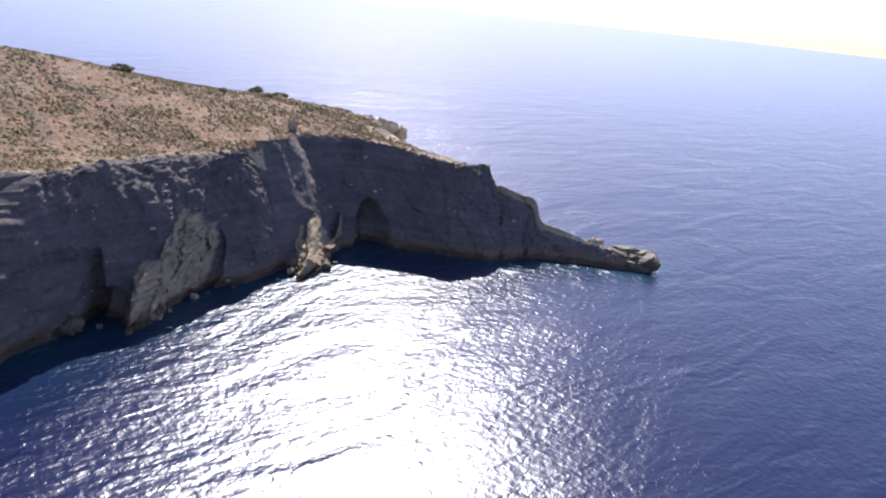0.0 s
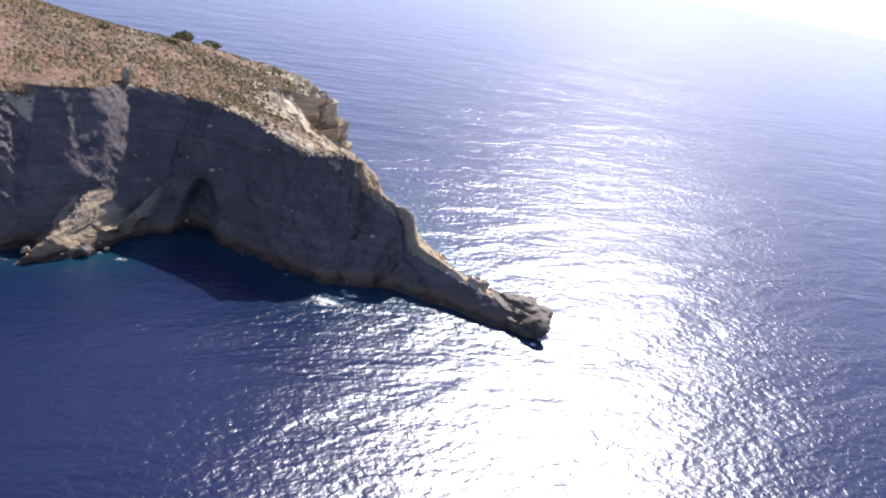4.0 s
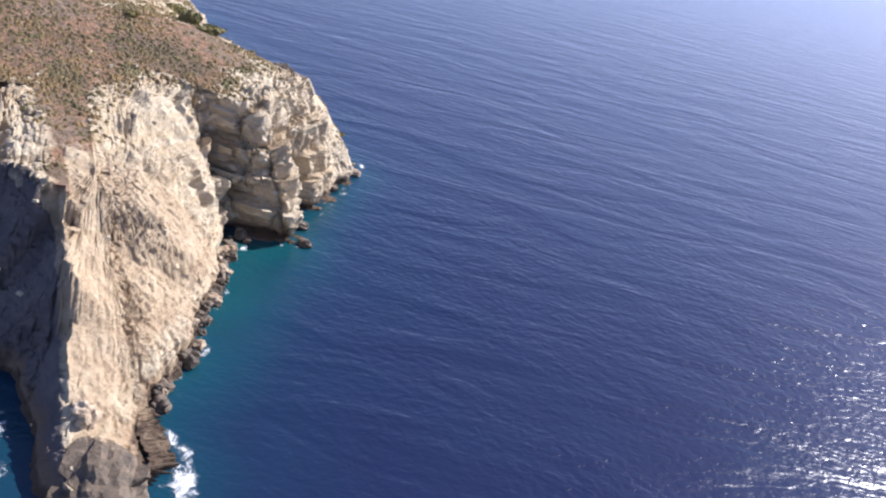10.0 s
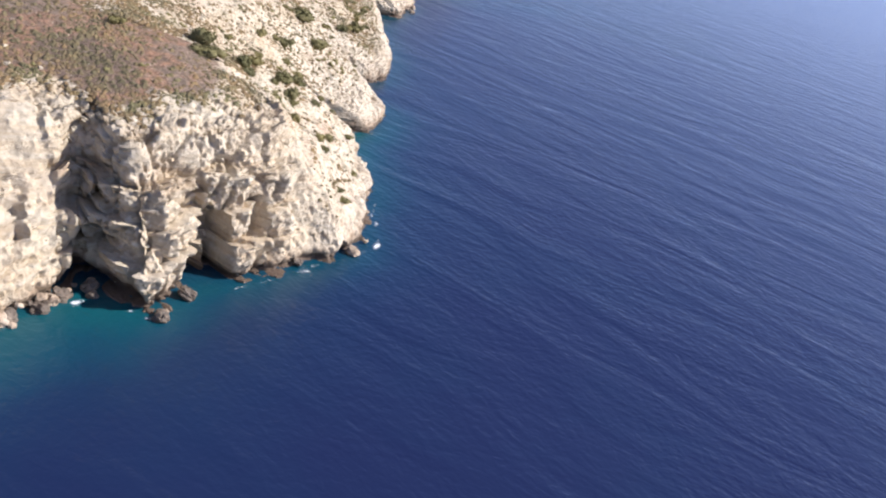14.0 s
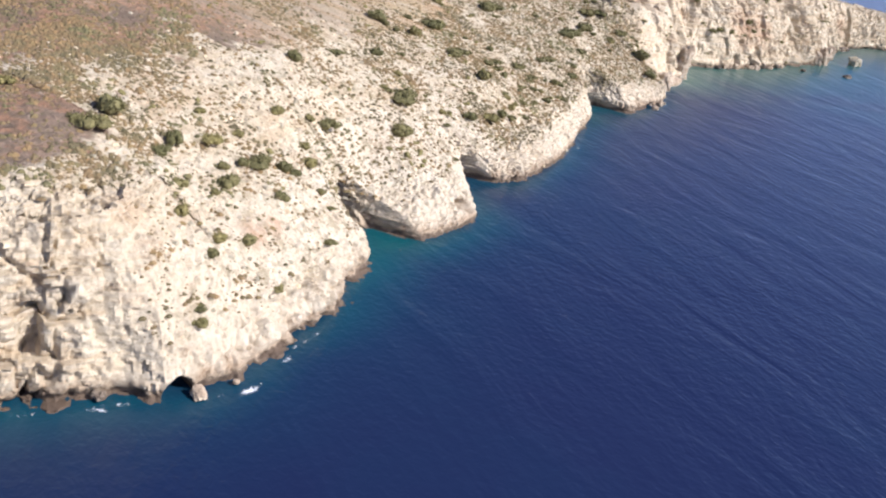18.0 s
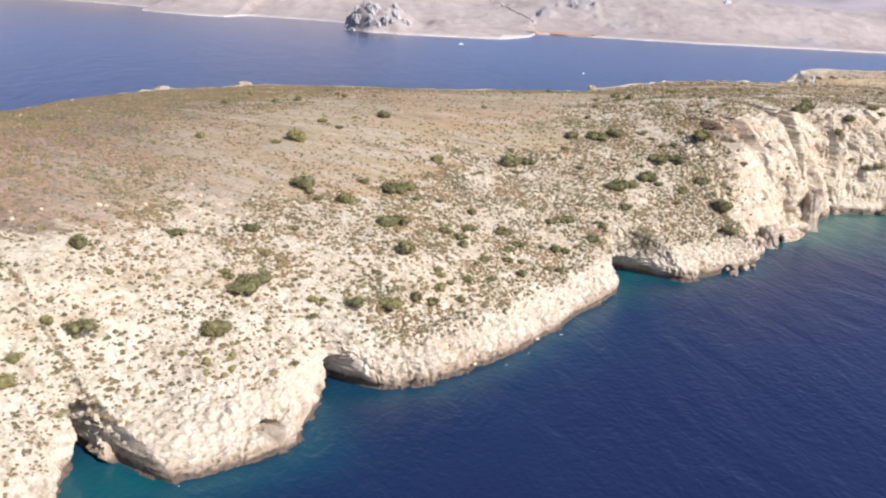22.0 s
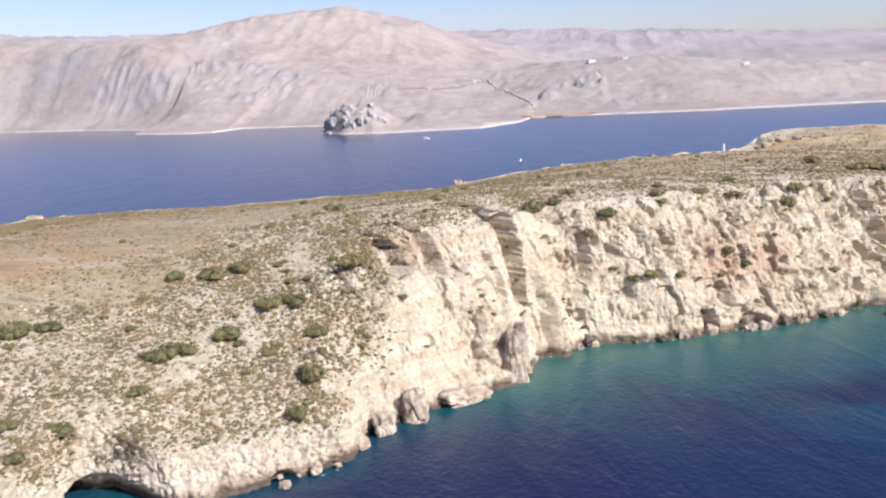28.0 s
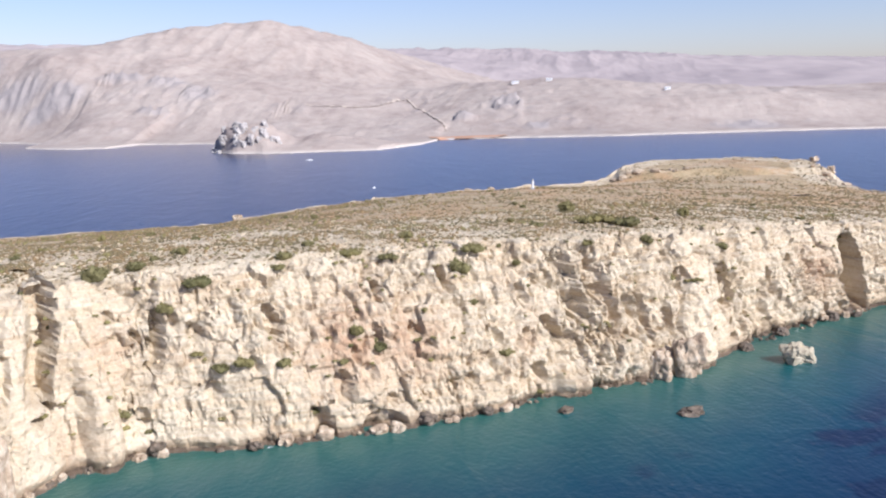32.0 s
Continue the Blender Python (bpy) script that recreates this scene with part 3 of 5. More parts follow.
# hollows and caves: x, y, height of the middle, half width, half height, depth
HOLLOWS = [(128, 12, 3, 4.5, 8, 5), (95, 86, 3, 5.0, 11, 5), (110, 58, 3, 3, 9, 4), (117, 37, 4, 3, 10, 4), (164, -19, 3, 3.0, 6, 5), (178, -22, 1.5, 2.6, 5.5, 6), (206, -21, 0, 2.6, 3.0, 4), (232, 36, 1, 3.0, 4.0, 3),
           (258, 42, 3.3, 2.4, 1.5, 4), (264, 63, 0.5, 3.6, 4.0, 5), (321, 138, 0, 5.2, 4.6, 8), (350, 146, 0, 2.5, 2.5, 2),
           (562, 329, 9, 5, 11, 6), (441, 236, 1, 4, 3, 3),
           (104, 74, 2, 3, 4, 3), (480, 277, 22, 3.5, 5, 3), (487, 279, 16, 2.2, 3, 3), (497.5, 284.5, 11.5, 2, 4, 2.5), (505, 286, 20, 3, 3, 2.5), (470, 268, 6, 3, 3, 2.5),
           (455, 262, 14, 2, 2.5, 2), (520, 298, 14, 2.5, 6, 3), (427, 229, 22, 1.6, 4, 4), (436, 233, 9, 1.8, 3, 3)]
# ribs and buttresses that stand out: x, y, height of the middle, half width, half height, depth
# spurs of the western wall: x, y, half width, height, depth
SPURS = [(118, 31.0, 5.0, 24, 11), (103, 66, 4.6, 16, 12)]
RIBS = [(113, 54, 4, 3.0, 9, 3), (93, 90, 8, 5, 16, 4),
        (392, 217, 8, 3.5, 12, 4.5), (479, 259, 2, 4.0, 7, 4), (510, 279, 2, 5, 6, 3), (413, 225, 0, 5, 6, 2.5), (333, 137, 1, 6, 3, 1.5)]


dice = random.Random(5)
NOOK_AT = [k for k in range(len(coast)) if 391 < coast[k, 0] < 575 and coast[k, 1] < 340]
for _ in range(60):      # nooks under small overhangs, strewn over the tall cliff
    k = dice.choice(NOOK_AT)
    HOLLOWS.append((coast[k, 0], coast[k, 1], dice.uniform(3, 27), dice.uniform(0.6, 1.7), dice.uniform(0.8, 2.6), dice.uniform(1.2, 2.6)))


def build_island():
    n = len(coast)
    way = inner - coast[:, :2]
    reach = np.hypot(*way.T)
    way = way / reach[:, None]
    back = np.minimum(coast[:, 2], reach * 0.7)
    CL, PL = 84, 84
    v = np.linspace(0, 1, CL)
    d = np.zeros((n, 3 + CL + PL))
    z = np.zeros_like(d)
    top = np.maximum(ground_height(coast[:, 0] + way[:, 0] * back, coast[:, 1] + way[:, 1] * back), 2.0)
    d[:, :3], z[:, :3] = np.array([-4.0, -2.0, -0.6]), np.array([-9.0, -4.5, -1.8])
    cliff = slice(3, 3 + CL)
    d[:, cliff] = back[:, None] * (0.6 * v + 0.4 * v**2.2)[None]
    z[:, cliff] = -0.8 + (top + 0.8)[:, None] * (1 - (1 - v) ** 1.2)[None]
    u = ((1.045 ** np.arange(1, PL + 1)) - 1) / (1.045 ** PL - 1)
    d[:, 3 + CL:] = back[:, None] + (reach - back)[:, None] * u[None]
    x = coast[:, :1] + way[:, :1] * d
    y = coast[:, 1:2] + way[:, 1:] * d
    z[:, 3 + CL:] = ground_height(x[:, 3 + CL:], y[:, 3 + CL:])
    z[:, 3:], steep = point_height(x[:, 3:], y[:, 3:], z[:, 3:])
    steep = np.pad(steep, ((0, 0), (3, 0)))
    cols = d.shape[1]
    p = np.stack([x, y, z], -1)
    ds, dd = np.roll(p, -2, 0) - np.roll(p, 2, 0), np.gradient(p, axis=1)
    nor = np.cross(dd, ds)
    nor /= np.linalg.norm(nor, axis=-1, keepdims=True) + 1e-9
    nor *= np.where((nor * np.stack([-way[:, None, 0] + 0 * d, -way[:, None, 1] + 0 * d, 1 + 0 * d], -1)).sum(-1) < 0, -1, 1)[..., None]
    rocky = np.interp(coast[:, 0], ROCKY_X, ROCKY_W)
    rocky[(coast[:, 1] > 400) | (coast[:, 0] < 131)] = 6
    rocky[coast[:, 1] > 590] = 22
    beyond = d - back[:, None]
    edge = 1 - smooth(0, 8, beyond)              # 1 on the cliff, 0 on the top
    pq, pw, pn = on_point(x, y)
    edge = np.maximum(edge, np.maximum(pn * smooth(-0.5, 0.5, pq), (pw > 4) * (pw < 24) * smooth(-14, -8, pq)))
    edge = np.maximum(edge, steep)
    bare = 1 - smooth(rocky[:, None] * 0.55, rocky[:, None] * 1.15, beyond)
    bare = np.maximum(bare, edge)
    wall_shade = edge * np.maximum(steep, ((x < 128) & (y > 30)) * 1.0)     # shade of the western wall, put into its colour
    q = p.reshape(-1, 3)
    big = fractal_noise(q * 0.055, 3, 0.5, 11).reshape(d.shape)
    rid = fractal_noise(q * (0.17, 0.17, 0.075), 4, 0.55, 23, True).reshape(d.shape)
    blk, joint = (a.reshape(d.shape) for a in block_noise(q @ TURN * (0.24, 0.20, 0.16), 31))
    small, crack = (a.reshape(d.shape) for a in block_noise(q @ TURN.T * 1.05, 57))
    grit = fractal_noise(q * 0.9, 3, 0.6, 71).reshape(d.shape)
    rise = smooth(0, 3, np.arange(cols))[None]
    tall = np.clip(top / 16, 0.35, 1)[:, None]
    crag = smooth(0.0, 0.5, fractal_noise(q * 0.035, 2, 0.5, 91).reshape(d.shape) + np.where((x > 160) & (x < 206), 0.45 * smooth(205, 188, x), 0.0) + 0.3 * smooth(462, 485, x))
    band = 1.6 * (((z + 1.8 * big + 0.6 * blk) / 5.2) % 1) - 0.8      # stepped beds
    push = edge * tall * (np.where((x > 160) & (x < 206), 1.4, 1.9) * big + np.where(x > 362, 0.5, 0.8) * (rid - 0.3) + (0.32 + 0.5 * crag) * blk - (0.15 + 0.5 * crag) * (1 - joint) + np.where((x > 160) & (x < 206), 1.25, 0.4) * crag * band) * (0.3 + 0.7 * rise)
    seam = np.abs(fractal_noise(q * (0.15, 0.15, 0.045), 3, 0.55, 131).reshape(d.shape))
    push -= edge * tall * 1.2 * np.exp(-(seam / 0.05) ** 2) * (0.12 + 0.88 * crag) * ((x > 160) & ((x < 206) | (x > 362)))     # upright cracks
    face = edge * smooth(2, 5, z) * (1 - steep)
    bent = q + 1.6 * np.stack([fractal_noise(q * 0.28, 2, 0.5, 401 + k) for k in range(3)], 1)
    pocket = pit_noise(bent * (0.34, 0.34, 0.24), 211, 0.3).reshape(d.shape) ** 1.5
    nook = pit_noise(bent * 0.8 + 3.3, 233, 0.3).reshape(d.shape)
    slab, cleft = (a.reshape(d.shape) for a in block_noise(bent * (0.17, 0.17, 0.085), 441))
    chip, split = (a.reshape(d.shape) for a in block_noise(bent * (0.55, 0.55, 0.3), 461))
    broken = smooth(-0.25, 0.35, fractal_noise(q * (0.06, 0.06, 0.09), 3, 0.55, 481).reshape(d.shape))     # where the face is shattered
    spine_n = fractal_noise(q * (0.55, 0.55, 0.4), 3, 0.6, 271, True).reshape(d.shape)
    flute = fractal_noise(q * (0.42, 0.42, 0.05), 3, 0.5, 251, True).reshape(d.shape)     # upright fluting
    headland = smooth(158, 164, x) * smooth(200, 190, x) * (y < 20)
    tall_cliff = smooth(362, 372, x)
    craggy = np.maximum(0.72 * headland, tall_cliff)
    push -= face * (craggy * broken * (1.3 * pocket + 0.5 * nook + 1.3 * (1 - cleft) ** 3 + 0.5 * (1 - split) ** 2) + 0.25 * nook)
    push += face * craggy * (0.95 * slab + broken * (0.22 * chip + 0.35 * spine_n) + (0.2 + 0.4 * headland) * (flute - 0.2))
    low_face = edge * smooth(206, 214, x) * smooth(366, 356, x) * smooth(9, 5, z) * smooth(0.8, 2.0, z)
    push += low_face * (0.45 * (flute - 0.1) - 0.5 * nook + 0.25 * chip - 0.5 * (1 - split) ** 2)       # cracked face of the low benches
    push *= 1 - 0.55 * smooth(192, 208, x) * smooth(240, 230, x) * smooth(4, 8, z)       # the smooth white dome
    push += (0.08 * edge + 0.18 * edge * crag + 0.09 * bare + 0.04) * (small * 0.9 - 0.7 * (1 - crack) + 0.9 * grit)
    push += (1 - edge) * (0.35 * big + 0.35 * bare * np.maximum(0, rid + 0.2))
    sunny = (pw > 1.5) * (pw < 26) * smooth(-14, -8, pq) * (1 - smooth(4, 2, z))       # the smooth scree-like side of the point
    push *= 1 - np.maximum(0.6 * sunny, 0.5 * steep)
    push += sunny * 0.10 * (small - 0.8 * (1 - crack))
    push -= edge * 1.0 * np.exp(-((z - 0.8) / 0.8) ** 2)      # the notch that the waves have cut
    push[:, -1] = 0
    p = p + nor * push[..., None]
    out = np.stack([-way[:, 0], -way[:, 1], 0 * way[:, 0]], -1)[:, None, :]
    for sign, rows in ((-1, HOLLOWS), (1, RIBS)):
        for cx, cy, cz, rw, rh, depth in rows:
            near = np.hypot(coast[:, 0] - cx, coast[:, 1] - cy)
            along = np.abs((coast[:, 0] - cx) * -way[:, 1] + (coast[:, 1] - cy) * way[:, 0])
            w = (near < rw * 3 + 8 + 0.5 * back)[:, None] * np.clip(1.0 - (along[:, None] / rw) ** 2 - ((z - cz) / rh) ** 2 + 0.4 * big, 0, 1)
            w = smooth(0, 0.6, w) if sign < 0 else w ** 0.7
            p = p + sign * depth * w[..., None] * out * np.where(beyond < 2.5, 1, 0)[..., None]
    for cx, cy, cz, rw, rh, depth, lean in RECESSES:
        near = np.hypot(coast[:, 0] - cx, coast[:, 1] - cy) < rw * 3 + 10 + back
        side = ((coast[:, 0] - cx) * way[:, 1] - (coast[:, 1] - cy) * way[:, 0])[:, None] - lean * (z - cz) + 0.5 * blk + 0.6 * rid
        w = smooth(-rw, -0.25 * rw, side) * smooth(0.45, 0.0, side) * smooth(1.0, 0.75, np.abs(z - cz) / rh + 0.12 * blk) * near[:, None] * (beyond < 14)
        p = p - depth * w[..., None] * out
    for cx, cy, rw, high, depth in SPURS:        # broken buttresses of tan rock in stepped beds, tapering upwards
        along = (coast[:, 0] - cx) * -way[:, 1] + (coast[:, 1] - cy) * way[:, 0]
        near = (np.hypot(coast[:, 0] - cx, coast[:, 1] - cy) < 3 * rw)[:, None]
        bed = (np.floor(z / 1.7 + 0.8 * blk) * 1.7 * 0.6 + z * 0.4) / high
        w = near * np.clip(1 - np.abs(along[:, None] + 2.0 * big + 0.8 * blk) / rw - np.maximum(bed, 0) ** 1.7 * (1 + 0.3 * rid), 0, 1)
        w = w * (beyond < 2.5)
        p = p + (depth * w + 0.5 * (small + blk) * smooth(0, 0.15, w))[..., None] * out
        # the spurs catch the sun, so the painted shade stops at them
        wall_shade = wall_shade * (1 - smooth(0.0, 0.12, w))
        sunny = np.maximum(sunny, smooth(0.0, 0.12, w))
    rust = np.zeros(d.shape)
    for cx, cy, cz, r in STAINS:
        rust = np.maximum(rust, np.exp(-((x - cx) ** 2 + (y - cy) ** 2 + (z - cz) ** 2) / r**2) * np.clip(0.9 + 1.2 * grit, 0, 1))
    cove_side = smooth(196, 210, x) * smooth(366, 350, x) * (y < 260)
    look_edge = edge * (1 - cove_side * smooth(4.5, 8.0, z + 2.5 * big))        # the slopes above the coves carry scrub down to the bench
    white = np.maximum(edge, bare) * cove_side * smooth(9.5, 5.0, z + 2.5 * big - 8 * smooth(290, 250, x))
    verts = p.reshape(-1, 3)
    ii, jj = np.meshgrid(np.arange(n), np.arange(cols - 1), indexing="ij")
    a, b = ii * cols + jj, ((ii + 1) % n) * cols + jj
    faces = np.stack([a, b, b + 1, a + 1], -1).reshape(-1, 4)
    me = bpy.data.meshes.new("island")
    me.vertices.add(len(verts))
    me.vertices.foreach_set("co", verts.ravel())
    me.loops.add(faces.size)
    me.loops.foreach_set("vertex_index", faces.ravel())
    me.polygons.add(len(faces))
    me.polygons.foreach_set("loop_start", np.arange(0, faces.size, 4))
    me.update(calc_edges=True)
    me.polygons.foreach_set("use_smooth", np.ones(len(faces), bool))
    me.set_sharp_from_angle(angle=radians(30))
    for name, values in (("bare", bare), ("edge", look_edge), ("wall_shade", wall_shade), ("tan", sunny * 1.0), ("white", white), ("rust", rust), ("grassy", smooth(195, 290, x + 0.3 * y + 30 * big))):
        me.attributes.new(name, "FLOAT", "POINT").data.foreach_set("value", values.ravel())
    me.materials.append(ROCK)
    return tagged(new("ground_island", me), "dry limestone island with pale cliffs and a brown scrubby top", "island", kind="structure"), p, bare, look_edge, beyond


island, island_p, island_bare, island_edge, island_beyond = build_island()


# ---------------------------------------------------------------- sea
def build_sea():
    def axis(lo, hi, step, reach):
        inside = np.arange(lo, hi + 1, step)
        out = step * 1.25 ** np.arange(1, 60)
        out = np.cumsum(out)
        out = out[out < reach]
        return np.r_[lo - out[::-1], inside, hi + out]
    xs, ys = axis(70, 720, 3.0, 4300), axis(-110, 420, 3.0, 4300)
    x, y = np.meshgrid(xs, ys, indexing="ij")
    pts = np.stack([x.ravel(), y.ravel()], 1)
    shoal, weed = np.zeros(len(pts)), np.zeros(len(pts))
    near = (pts[:, 0] > 40) & (pts[:, 0] < 760) & (pts[:, 1] > -140) & (pts[:, 1] < 450)
    idx = np.where(near)[0]
    for chunk in np.array_split(idx, 40):
        r = np.hypot(pts[chunk, None, 0] - coast[None, ::3, 0], pts[chunk, None, 1] - coast[None, ::3, 1])
        best = r.argmin(1)
        # the shelf is wide under the tall cliffs and drops off fast elsewhere
        c = coast[::3][best]
        wide = 10.5 + 46 * smooth(355, 420, c[:, 0])
        weed[chunk] = smooth(395, 440, c[:, 0])
        shoal[chunk] = np.exp(-r.min(1) / wide) * (0.5 + 0.5 * smooth(350, 395, c[:, 0]))
    for cx, cy, r, k in ((161, -25, 9, 0.35), (239, 28, 8, 0.45), (321, 136, 8, 0.35), (128, -38, 8, 0.16), (145, -31, 8, 0.2), (380, 205, 14, 0.3)):   # greener water in the coves
        shoal += k * np.exp(-np.hypot(pts[:, 0] - cx, pts[:, 1] - cy) / r)
    me = bpy.data.meshes.new("sea")
    ny = len(ys)
    i, j = np.meshgrid(np.arange(len(xs) - 1), np.arange(ny - 1), indexing="ij")
    a = i * ny + j
    me.from_pydata(np.c_[pts, 0 * pts[:, 0]].tolist(), [], np.stack([a, a + ny, a + ny + 1, a + 1], -1).reshape(-1, 4).tolist())
    me.attributes.new("shoal", "FLOAT", "POINT").data.foreach_set("value", shoal)
    me.attributes.new("weed", "FLOAT", "POINT").data.foreach_set("value", weed)
    me.materials.append(SEA)
    return tagged(new("water", me), "deep blue sea turning turquoise along the rocks", "sea", kind="structure")


sea = build_sea()


# ---------------------------------------------------------------- the land across the strait
FAR_SPOTS = [(-807, 1676, 187), (-698, 1757, 187), (-611, 1814, 187), (-560, 1822, 185), (-500, 1822, 164), (-367, 1723, 177), (-289, 1706, 186),
    (-231, 1731, 196), (-152, 1763, 204), (-80, 1788, 206), (-13, 1829, 193), (45, 1875, 177), (102, 1938, 159), (157, 2050, 143), (-407, 1411, 91),
    (-308, 1425, 93), (-256, 1454, 97), (-174, 1538, 122), (-80, 1447, 83), (-135, 1336, 42), (-15, 1599, 101), (86, 1524, 69), (179, 1444, 45),
    (-217, 1270, 26), (67, 1331, 30), (231, 1454, 35), (-120, 1668, 151), (-212, 1630, 159)]
FAR_SPOTS_EAST = [(195, 2358, 141), (233, 2764, 187), (356, 2672, 149), (454, 2675, 151), (587, 2772, 166), (719, 2764, 154), (834, 2650, 126), (965,
    2526, 104), (1195, 2573, 103), (1314, 2429, 86), (1570, 2321, 73), (340, 1669, 80), (403, 1623, 83), (500, 1575, 77), (588, 1520, 70), (676, 1511,
    63), (759, 1496, 61), (878, 1467, 45), (964, 1440, 37), (1112, 1377, 32), (384, 2023, 53), (628, 2019, 47), (858, 1987, 41), (1067, 1932, 31),
    (252, 1710, 74), (-1300, 1500, 5), (-372, 1345, 4), (-119, 1215, 4), (40, 1225, 5), (345, 1240, 4), (494, 1250, 4), (891, 1245, 4), (1400, 1320,
    4), (2200, 1500, 5)]


# bare crags on the far hillsides: x, y, half width, half depth
FAR_CRAGS = [(-304, 1421, 34, 22), (-231, 1469, 42, 16), (-150, 1463, 36, 22), (-84, 1418, 30, 26), (-338, 1406, 26, 14), (-400, 1445, 50, 22),
             (-120, 1344, 26, 8), (344, 1358, 18, 16), (403, 1434, 28, 34), (459, 1316, 14, 18), (741, 1305, 44, 22), (-520, 1500, 60, 30)]


def build_mainland():
    shore_x = [-1500, -600, -402, -262, -240, -147, -106, -96, 0, 62, 80, 117, 185, 282, 319, 330, 408, 555, 779, 896, 1500, 2600]
    shore_y = [1500, 1400, 1357, 1290, 1195, 1158, 1168, 1235, 1225, 1195, 1062, 1028, 1020, 1048, 1131, 1218, 1230, 1232, 1275, 1288, 1330, 1500]
    xs = np.r_[np.arange(-1300, -450, 12.0), np.arange(-450, 900, 4.0), np.arange(900, 2200, 16.0)]
    ts = np.r_[-6.0, 0, np.cumsum(4.0 * 1.0125 ** np.arange(222))]
    shore = np.interp(xs, shore_x, shore_y) + 7 * fractal_noise(np.c_[xs * 0.03, 0 * xs, 0 * xs], 4, 0.6, 5)
    x, t = np.meshgrid(xs, ts, indexing="ij")
    y = shore[:, None] + t
    q = np.stack([x.ravel(), y.ravel(), 0 * x.ravel()], 1)
    base = np.maximum(Heights(FAR_SPOTS + FAR_SPOTS_EAST, 45.0)(x, y), 3)
    rolling = fractal_noise(q * 0.005, 4, 0.5, 3).reshape(x.shape)
    gully = fractal_noise(q * (0.011, 0.006, 1), 4, 0.55, 9, True).reshape(x.shape)
    knobs = fractal_noise(q * 0.05, 3, 0.6, 15, True).reshape(x.shape)
    columns = fractal_noise(q * (0.055, 0.042, 1), 4, 0.65, 19, True).reshape(x.shape)
    crag = np.zeros(x.shape)
    for cx, cy, rx, ry in FAR_CRAGS:
        crag = np.maximum(crag, np.exp(-((x - cx) / rx) ** 2 - ((y - cy) / ry) ** 2))
    crag = smooth(0.15, 0.75, crag + 0.25 * columns * (crag > 0.05))
    strewn = smooth(0.25, 0.45, fractal_noise(q * 0.012, 3, 0.6, 41).reshape(x.shape)) * smooth(1700, 1450, y)
    h = 0.95 * base - 2 + rolling * (2 + 0.035 * base) + (gully - 0.35) * (2.0 + 0.04 * base) + knobs * (1.1 + 3.5 * strewn) * smooth(2100, 1500, y) + crag * (15 * np.maximum(columns, 0) ** 1.4 - 1)
    h = h + (0.8 + 0.006 * base) * fractal_noise(q * 0.022, 4, 0.6, 61).reshape(x.shape)
    # the rocky knob at the end of the small peninsula
    knob = np.exp(-((x - 122) / 44) ** 4 - ((y - 1060) / 34) ** 2) * 25 + np.exp(-((x - 205) / 75) ** 2 - ((y - 1098) / 50) ** 2) * 15
    h = np.maximum(h * smooth(-20, 160, t) + 2.2, knob * (0.85 + 0.35 * columns) * smooth(0, 14, t) + 1.5)
    h = np.where(t < 0, -3, np.where(t <= 0, 0.2, np.maximum(h, 0.8)))
    cols = len(ts)
    i, j = np.meshgrid(np.arange(len(xs) - 1), np.arange(cols - 1), indexing="ij")
    a = i * cols + j
    me = bpy.data.meshes.new("mainland")
    me.from_pydata(np.stack([x.ravel(), y.ravel(), h.ravel()], 1).tolist(), [], np.stack([a, a + cols, a + cols + 1, a + 1], -1).reshape(-1, 4).tolist())
    me.attributes.new("crag", "FLOAT", "POINT").data.foreach_set("value", np.clip(crag + 0.3 * strewn * (knobs > 0.2), 0, 1).ravel())
    me.polygons.foreach_set("use_smooth", np.ones(len(me.polygons), bool))
    me.materials.append(FAR)
    me.materials.append(RANGE)
    # the rearmost ground takes the colour with haze painted in
    me.polygons.foreach_set("material_index", ((y[:-1, :-1] > 2180) | ((y[:-1, :-1] > 1640) & (x[:-1, :-1] < -470))).ravel().astype(np.int32))
    return tagged(new("backdrop_mainland", me), "bare pinkish hills with grey crags across the strait", "hills", kind="structure")


mainland = build_mainland()
far_v = np.array([v.co[:] for v in mainland.data.vertices])


def far_ground(x, y):
    return float(far_v[np.argmin((far_v[:, 0] - x) ** 2 + (far_v[:, 1] - y) ** 2), 2])


# ---------------------------------------------------------------- materials of the small things
def plain(name, stops, scale, rough=0.9, random_from=None, relief=0.0):
    """A mottled material; random_from: 'object' or 'island' varies its tone from piece to piece."""
    m, n, l, p = material(name)
    t = noise_tex(n, l, place_vec(n, l), scale, 5, 0.65)
    r = ramp(n, stops)
    l.new(t.outputs[0], r.inputs[0])
    col = r.outputs[0]
    if random_from:
        if random_from == "object":
            rnd = n.new("ShaderNodeObjectInfo").outputs["Random"]
        else:
            rnd = n.new("ShaderNodeNewGeometry").outputs["Random Per Island"]
        tone = ramp(n, [(0.0, (0.66, 0.70, 0.66)), (0.5, (0.92, 0.92, 0.9)), (1.0, (1.2, 1.15, 1.0))])
        l.new(rnd, tone.inputs[0])
        col = mix(n, l, 1.0, col, tone.outputs[0], "MULTIPLY")
    l.new(col, p.inputs["Base Color"])
    p.inputs["Roughness"].default_value = rough
    p.inputs["Specular IOR Level"].default_value = 0.2
    if relief:
        l.new(bump(n, l, t.outputs[0], 0.9, relief), p.inputs["Normal"])
    return m


LEAF = plain("olive_leaves", [(0.3, (0.118, 0.106, 0.046)), (0.5, (0.172, 0.152, 0.066)), (0.7, (0.235, 0.20, 0.095))], 1.4, 0.8, "object")
STEM = plain("grey_bark", [(0.3, (0.10, 0.08, 0.06)), (0.7, (0.2, 0.16, 0.12))], 6.0)
